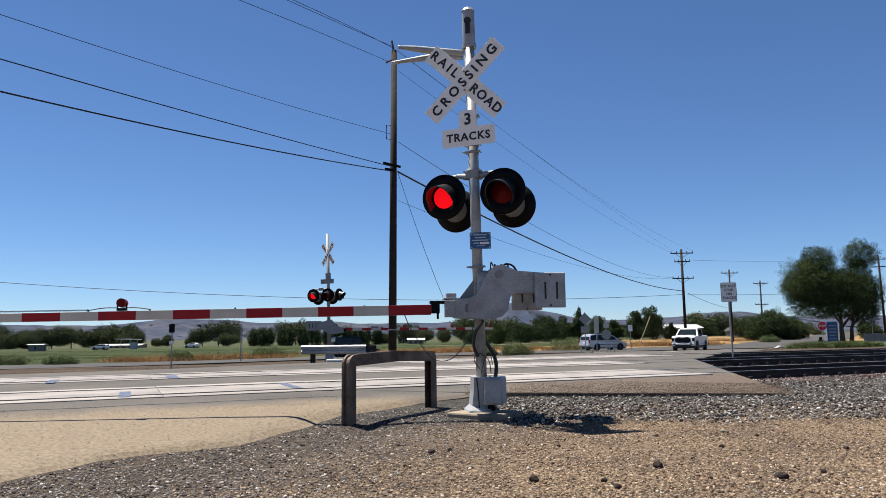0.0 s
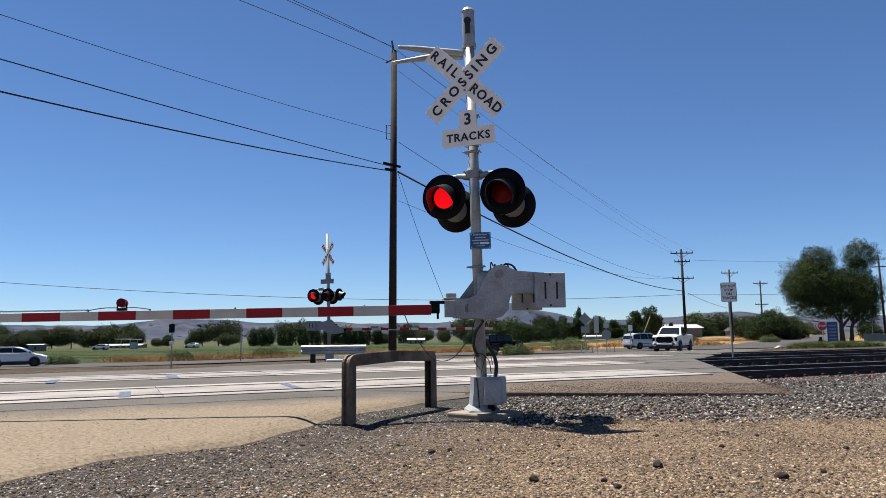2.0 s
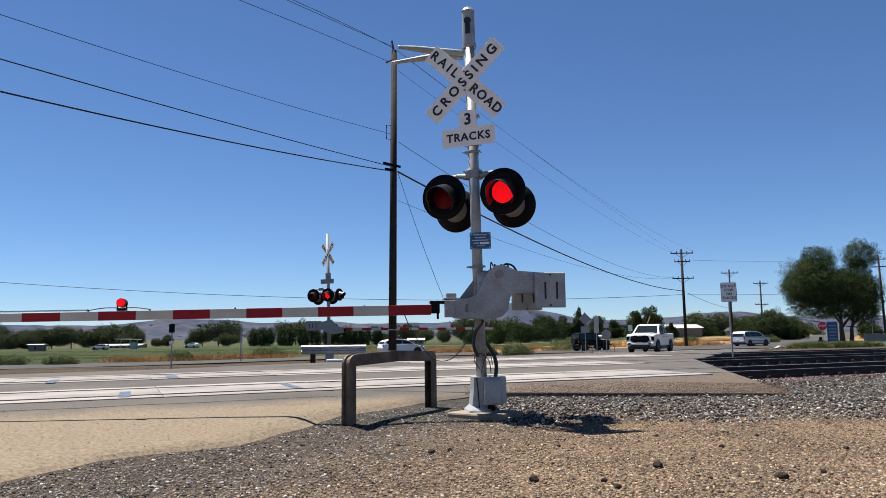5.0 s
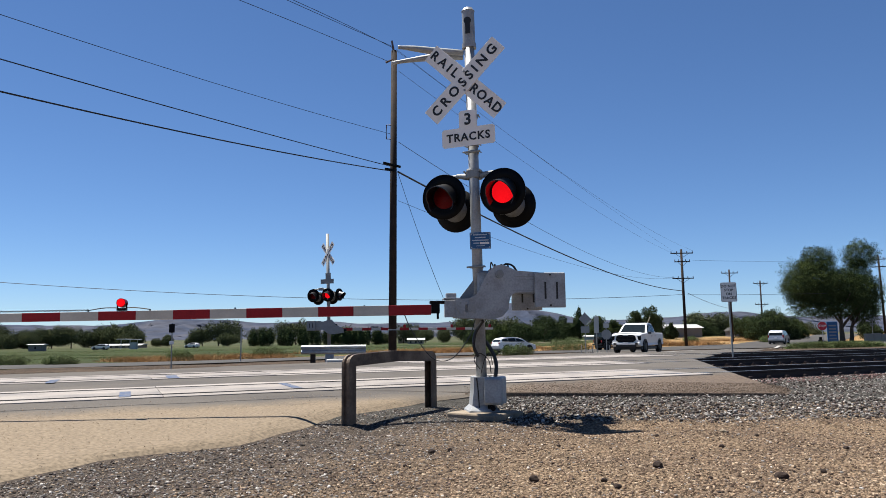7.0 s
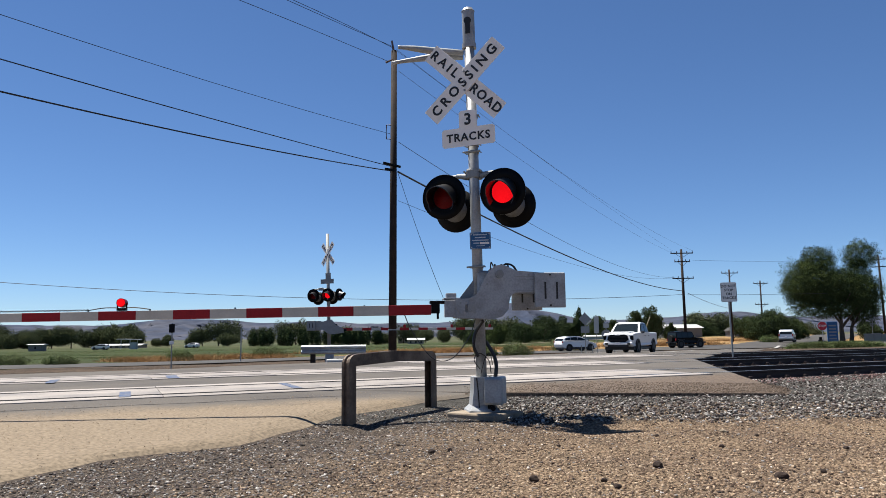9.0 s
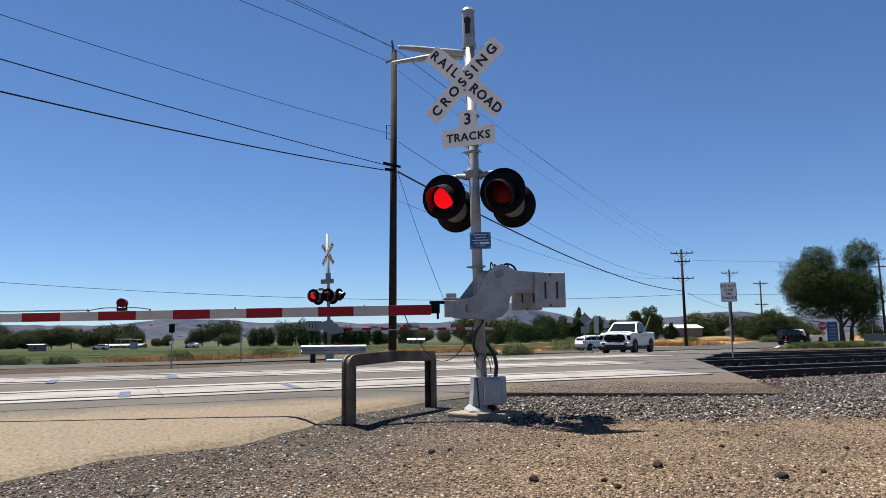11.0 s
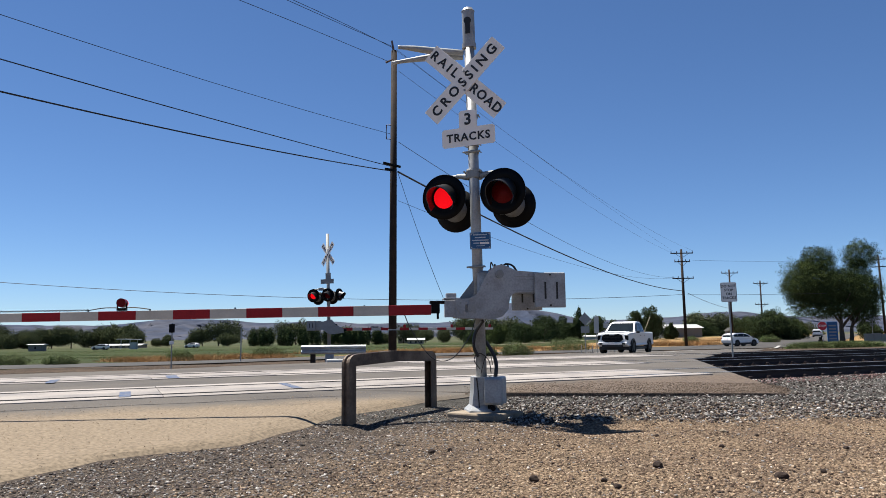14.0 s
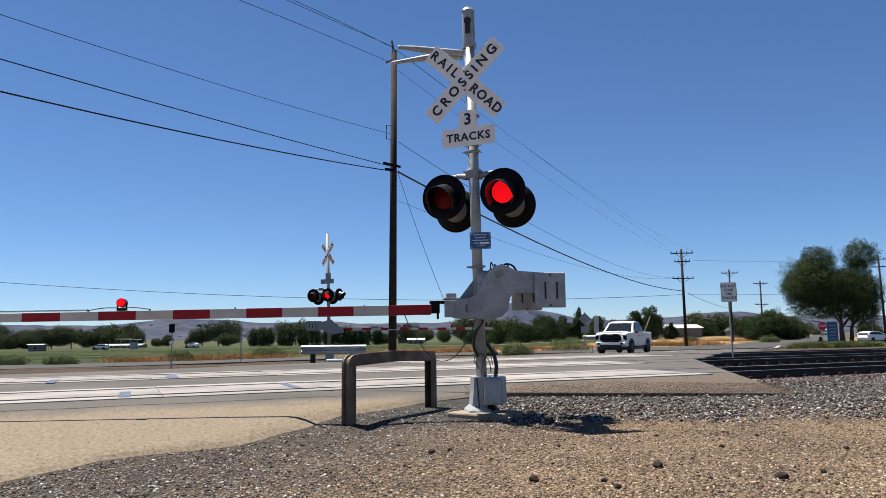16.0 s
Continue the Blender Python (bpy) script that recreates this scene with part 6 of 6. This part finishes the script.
# ---- loose stones ----
def stones(name, spots, sizes, mat, label, seed, squash=0.65):
    """Many broken stones as one mesh."""
    rng = np.random.default_rng(seed)
    bm = bmesh.new()
    bmesh.ops.create_cube(bm, size=1.35)
    bmesh.ops.triangulate(bm, faces=bm.faces)
    bv = np.array([v.co for v in bm.verts])
    bf = np.array([[v.index for v in f.verts] for f in bm.faces])
    bm.free()
    k = len(spots)
    var = 1 + 0.45 * rng.uniform(-1, 1, size=(k, len(bv), 3))
    sc = np.stack([rng.uniform(0.7, 1.3, k), rng.uniform(0.7, 1.3, k), rng.uniform(0.5, 0.95, k) * squash / 0.65], 1) * np.array(sizes)[:, None]
    ang = rng.uniform(0, math.tau, k)
    v = bv[None] * var * sc[:, None, :]
    tilt = rng.uniform(-0.6, 0.6, k)
    y2 = v[:, :, 1] * np.cos(tilt)[:, None] - v[:, :, 2] * np.sin(tilt)[:, None]
    z2 = v[:, :, 1] * np.sin(tilt)[:, None] + v[:, :, 2] * np.cos(tilt)[:, None]
    x3 = v[:, :, 0] * np.cos(ang)[:, None] - y2 * np.sin(ang)[:, None]
    y3 = v[:, :, 0] * np.sin(ang)[:, None] + y2 * np.cos(ang)[:, None]
    v = np.stack([x3, y3, z2], 2) + np.array(spots)[:, None, :]
    f = (bf[None] + (np.arange(k) * len(bv))[:, None, None]).reshape(-1, 3)
    me = bpy.data.meshes.new(name)
    me.vertices.add(k * len(bv)); me.vertices.foreach_set("co", v.astype(np.float32).ravel())
    me.loops.add(f.size); me.loops.foreach_set("vertex_index", f.astype(np.int32).ravel())
    me.polygons.add(len(f)); me.polygons.foreach_set("loop_start", (np.arange(len(f)) * 3).astype(np.int32))
    me.update(calc_edges=True)
    me.materials.append(mat)
    return tagged(new(name, me), label, "stones", kind="stuff")


def near_ground_z(x, y):
    z = ground_z(x, y)
    if across(x, y) < 12:
        z += 0.016 * noise.noise((x * 0.7, y * 0.7, 0.3)) + 0.006 * noise.noise((x * 3.1, y * 3.1, 1.0))
    return z - 0.012


def build_stones():
    rng = np.random.default_rng(4)
    # ballast beside and between the rails
    spots, sizes = [], []
    tries = rng.uniform(0, 1, size=(150000, 2))
    for a, b in tries:
        s, n = 1.0 + 24 * a ** 1.35, 4.2 + 19 * b ** 1.15
        x, y = track_xy(s, n)
        if y < 8.1 + 0.5 * noise.noise((x * 0.8, 0.0, 9.0)) + 0.5 * rng.uniform() ** 2 or x < 0.72:
            continue
        if x < road_edge(y) + 0.05:
            continue
        off = [abs(n - t[0]) for t in TRACKS]
        bank = -0.02 + 0.02 * noise.noise((x, y, 2.0))
        if min(off) < 1.3:
            bank = -0.045
        elif n < 10.6:
            bank = -0.012
        spots.append((x, y, (bank if n > 10.8 else ground_z(x, y) - 0.012) + 0.004 + rng.uniform(-0.008, 0.014)))
        sizes.append(0.0075 + 0.0145 * rng.uniform() ** 1.8)
    red = [n for n, p in enumerate(spots) if p[0] > 5.6 and 9.6 < across(p[0], p[1]) < 11.2 and noise.noise((p[0] * 1.1, p[1] * 1.1, 6.0)) + rng.uniform(-0.5, 0.5) > -0.05]
    grey = sorted(set(range(len(spots))) - set(red))
    stones("ballast", [spots[n] for n in grey], [sizes[n] for n in grey], M["ballast"], "loose grey crushed stone ballast beside the rails", 8)
    stones("reddish_ballast", [spots[n] for n in red], [sizes[n] for n in red], M["red_ballast"], "reddish dusty ballast next to the outer rail", 13)
    # loose dark grit down the shoulder of the crossing
    spots, sizes = [], []
    for a, b in rng.uniform(0, 1, size=(30000, 2)):
        x, y = 0.3 + 5.6 * a, 10.2 + 2.6 * b
        n = across(x, y)
        if x > road_edge(y) - 0.02 or n > 10.7:
            continue
        if rng.uniform() > 0.15 + 0.85 * (10.7 - n) / 1.6:
            continue
        spots.append((x, y, pave_z(x, y) + 0.001))
        sizes.append(0.003 + 0.009 * rng.uniform() ** 3)
    stones("shoulder_grit", spots, sizes, M["dark_grit"], "dark grit on the asphalt shoulder of the crossing", 14)
    # gravel near by
    for name, count, mat, lo, hi, label, seed in (("gravel", 130000, "pebble", 0.003, 0.0135, "fine tan gravel over dirt", 9),
                                                  ("grey_gravel", 90000, "ballast", 0.003, 0.014, "fine grey gravel by the road edge", 10)):
        spots, sizes = [], []
        q = rng.uniform(0, 1, size=(count, 2))
        for a, b in q:
            y = 4.2 + 6.0 * b ** 1.5
            x = -3.4 + (8.4 + 0.3 * y) * a
            if x < road_edge(y) + 0.06 or across(x, y) > 9.0:
                continue
            side = 0.75 * x - 0.35 * y
            tan = np.clip((side + 3.1) / 1.6, 0.12, 0.92)
            if rng.uniform() > (tan if mat == "pebble" else 1 - tan):
                continue
            spots.append((x, y, near_ground_z(x, y) + 0.001))
            sizes.append(lo + (hi - lo) * rng.uniform() ** 3.2)
        stones(name, spots, sizes, M[mat], label, seed)
    spots, sizes = [], []
    for a, b in rng.uniform(0, 1, size=(11000, 2)):
        y = 5.2 + 6.0 * b
        x = -9.0 + 9.5 * a
        if x > road_edge(y) - 0.05 or across(x, y) > 10.4:
            continue
        spots.append((x, y, pave_z(x, y) + 0.001))
        sizes.append(0.0015 + 0.005 * rng.uniform() ** 4)
    stones("road_grit", spots, sizes, M["pebble"], "fine tan grit scattered on the road shoulder", 12)
    # larger single stones
    kinds = []
    for k in range(4):
        bm = bmesh.new()
        bmesh.ops.create_icosphere(bm, subdivisions=2, radius=1.0)
        for v in bm.verts:
            v.co *= 1 + 0.35 * noise.noise(v.co * 1.3 + Vector((k * 5, 0, 0)))
            v.co.z *= 0.72
        kinds.append(part("stone", bm, M["dark_stone"]))
    spots = [(0.585, 5.0, 0.034), (1.53, 5.45, 0.038), (2.22, 5.0, 0.040), (1.03, 4.92, 0.022), (1.07, 4.72, 0.024), (2.33, 6.35, 0.024), (0.98, 6.5, 0.018), (2.6, 5.2, 0.022), (-0.12, 6.3, 0.03), (0.04, 6.4, 0.022),
             (-0.42, 6.7, 0.018), (1.75, 5.0, 0.016), (1.9, 5.8, 0.016), (0.3, 6.9, 0.014), (2.0, 7.1, 0.022), (2.9, 7.0, 0.020), (-0.3, 5.6, 0.016), (-1.3, 6.2, 0.016), (1.35, 7.4, 0.018), (3.3, 6.2, 0.024)]
    for i, (x, y, r) in enumerate(spots):
        m = pose(x, y, near_ground_z(x, y) + 0.45 * r, 0, 0, 70 * i)
        ob = kinds[i] if i < 4 else kinds[i % 4].copy()
        if i >= 4:
            scene.collection.objects.link(ob)
        ob.matrix_basis = m @ Matrix.Diagonal((r, r, r, 1))
        tagged(ob, "dark brown stone lying on the gravel", "stone", "loose stones")
    pale = [(-0.62, 6.3, 0.022), (-0.55, 8.6, 0.035), (2.7, 7.3, 0.03), (1.0, 5.9, 0.018), (0.05, 7.6, 0.02), (-1.9, 5.9, 0.02), (3.0, 5.0, 0.035)]
    for i, (x, y, r) in enumerate(pale):
        ob = kinds[i % 4].copy()
        ob.data = kinds[i % 4].data.copy()
        ob.data.materials[0] = M["concrete"]
        scene.collection.objects.link(ob)
        ob.matrix_basis = pose(x, y, near_ground_z(x, y) + 0.35 * r, 0, 0, 50 * i) @ Matrix.Diagonal((1.3 * r, r, 0.8 * r, 1))
        tagged(ob, "pale stone lying on the gravel", "stone", "pale loose stones")
    # blue survey marks on the crossing
    for s, n, w, d in ((0.16, 11.55, 0.15, 1.1), (1.11, 16.3, 0.22, 1.2), (-1.06, 16.0, 0.16, 1.2), (2.62, 12.05, 0.14, 1.3)):
        bm = bmesh.new()
        box(bm, (w, d, 0.003), pose(0, 0, 0))
        x, y = track_xy(s, n)
        tagged(part("survey_mark", bm, M["paint_blue"], at=pose(x, y, RAIL_Z + 0.0125, 0, 0, 23)), "faded blue paint mark on the crossing", "paint mark", "paint marks")
    # open joint between the asphalt and the shoulder
    bm = bmesh.new()
    prev = None
    for i in range(60):
        s = -7 + 0.17 * i
        n = 10.05 + 0.05 * noise.noise((s * 1.5, 0.0, 0.0))
        pr = []
        for o in (-0.012, 0.012):
            x, y = track_xy(s, n + o * (1 + noise.noise((s * 4, 2.0, 0.0))))
            pr.append(bm.verts.new((x, y, pave_z(x, y) + 0.004)))
        if prev:
            bm.faces.new((prev[0], prev[1], pr[1], pr[0]))
        prev = pr
    tagged(part("pavement_joint", bm, M["flange"]), "dark open joint in the pavement", "joint", kind="structure")
    # painted edge lines at the junction
    for x0, y0, x1, y1, w in ((9.0, 55, 14.0, 66, 0.15), (20.5, 55, 27.5, 68, 0.15), (12.5, 42, 17.5, 52, 0.14), (29, 66, 38, 84, 0.2)):
        bm = bmesh.new()
        k = 16
        prev = None
        for i in range(k + 1):
            x, y = x0 + (x1 - x0) * i / k, y0 + (y1 - y0) * i / k
            z = max(pave_z(x, y), ground_z(x, y) + 0.06) + 0.02
            pr = [bm.verts.new((x - w, y, z)), bm.verts.new((x + w, y, z))]
            if prev:
                bm.faces.new((prev[0], prev[1], pr[1], pr[0]))
            prev = pr
        tagged(part("road_line", bm, M["line"]), "worn white road line", "road marking", "road lines", kind="structure")


build_stones()


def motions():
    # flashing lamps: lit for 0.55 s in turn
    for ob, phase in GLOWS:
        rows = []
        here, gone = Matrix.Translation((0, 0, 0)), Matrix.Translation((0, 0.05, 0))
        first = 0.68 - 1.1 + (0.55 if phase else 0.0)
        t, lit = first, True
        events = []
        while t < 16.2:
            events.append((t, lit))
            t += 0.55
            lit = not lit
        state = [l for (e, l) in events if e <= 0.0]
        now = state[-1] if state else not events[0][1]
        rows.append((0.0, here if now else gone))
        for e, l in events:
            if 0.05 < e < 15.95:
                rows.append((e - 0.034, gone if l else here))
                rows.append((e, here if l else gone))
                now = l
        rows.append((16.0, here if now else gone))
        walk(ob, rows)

    # vehicles: seconds and place; each heads along its way
    def drive(ob, way, ends=None):
        rows = []
        for i, (t, x, y) in enumerate(way):
            a, c = way[max(0, i - 1)], way[min(len(way) - 1, i + 1)]
            turn = math.degrees(math.atan2(c[2] - a[2], c[1] - a[1]))
            if ends and i in ends:
                turn = ends[i]
            z = max(ground_z(x, y) + 0.06, pave_z(x, y) if across(x, y) < 56 else -9) + 0.005
            rows.append((t, pose(x, y, z, 0, 0, turn)))
        walk(ob, rows)

    drive(PICKUP, [(0, 21.92, 66), (1.5, 19.37, 61.5), (3.5, 16.56, 56.5), (5.2, 14.75, 53.2), (7, 13.23, 50.5), (9, 12.29, 48.7), (10.7, 11.95, 48.0), (12.5, 11.74, 47.6), (14.5, 11.61, 47.3), (16, 11.45, 47.0)],
          {0: -120, 1: -120, 2: -120, 3: -120, 4: -120, 5: -120, 6: -120, 7: -120, 8: -120, 9: -120})
    drive(SUV, [(0, -56.79, 44.06), (1.0, -42.86, 50.27), (1.8, -33.67, 54.36), (2.0, -31.85, 55.17), (2.2, -30.15, 55.92), (2.4, -27.87, 56.94), (2.6, -25.65, 57.93), (2.8, -23.63, 58.83), (3.0, -21.5, 59.78), (3.2, -19.46, 60.69), (3.4, -17.48, 61.56), (3.6, -15.67, 62.37), (3.8, -14.02, 63.11), (4.0, -12.38, 63.84), (4.2, -10.65, 64.61), (6.3, 4.24, 71.23), (6.6, 5.36, 71.73), (7.0, 6.79, 72.37), (7.5, 8.71, 73.23), (8.1, 10.74, 74.13), (8.5, 12.08, 74.73), (9.0, 13.32, 75.28), (9.2, 13.69, 75.45), (11.3, 16.62, 76.75), (12.2, 21.96, 79.13), (12.5, 23.77, 79.93), (12.8, 25.19, 80.56), (13.2, 27.5, 81.59), (13.5, 29.65, 82.55), (13.8, 32.07, 83.63), (14.2, 35.44, 85.13), (14.5, 38.27, 86.39), (14.8, 40.67, 87.46), (15.2, 44.53, 89.17), (15.5, 48.54, 90.96), (15.8, 51.96, 92.48), (16, 54.24, 93.5)])
    drive(JEEP, [(0, -7.99, 65.79), (0.3, -5.57, 66.87), (0.6, -3.01, 68.01), (0.9, -1.0, 68.9), (1.2, 0.85, 69.73), (1.5, 2.8, 70.59), (1.8, 4.68, 71.43), (2.1, 6.27, 72.14), (2.4, 7.77, 72.81), (3.0, 10.26, 73.92), (3.5, 12.08, 74.73), (3.9, 13.26, 75.25), (4.2, 13.94, 75.56), (6.3, 16.36, 76.63), (6.9, 17.4, 77.1), (7.5, 19.39, 77.98), (8.1, 22.52, 79.37), (8.7, 25.19, 80.56), (9.0, 26.48, 81.14), (9.2, 27.5, 81.59), (11.3, 44.18, 89.02), (11.6, 46.92, 90.24), (11.9, 49.82, 91.53), (12.2, 53.19, 93.03), (12.5, 56.28, 94.4), (13.0, 62.01, 96.95), (16.0, 109.07, 117.91)])
    drive(MINIVAN, [(0, 16.49, 76.69), (0.5, 17.8, 77.27), (1, 18.85, 77.74), (1.5, 19.99, 78.25), (2, 21.41, 78.88), (2.5, 23.35, 79.74), (3, 25.83, 80.85), (3.5, 28.38, 81.98), (4.2, 31.74, 83.39), (5.2, 35.9, 85.2),
                    (6.3, 39.2, 88.0), (7, 41.4, 91.5), (9, 46.4, 100), (11.3, 60.3, 125), (12.5, 70.56, 143), (14.5, 87.35, 172), (16, 101.0, 196)], {9: 35, 10: 50, 11: 57})


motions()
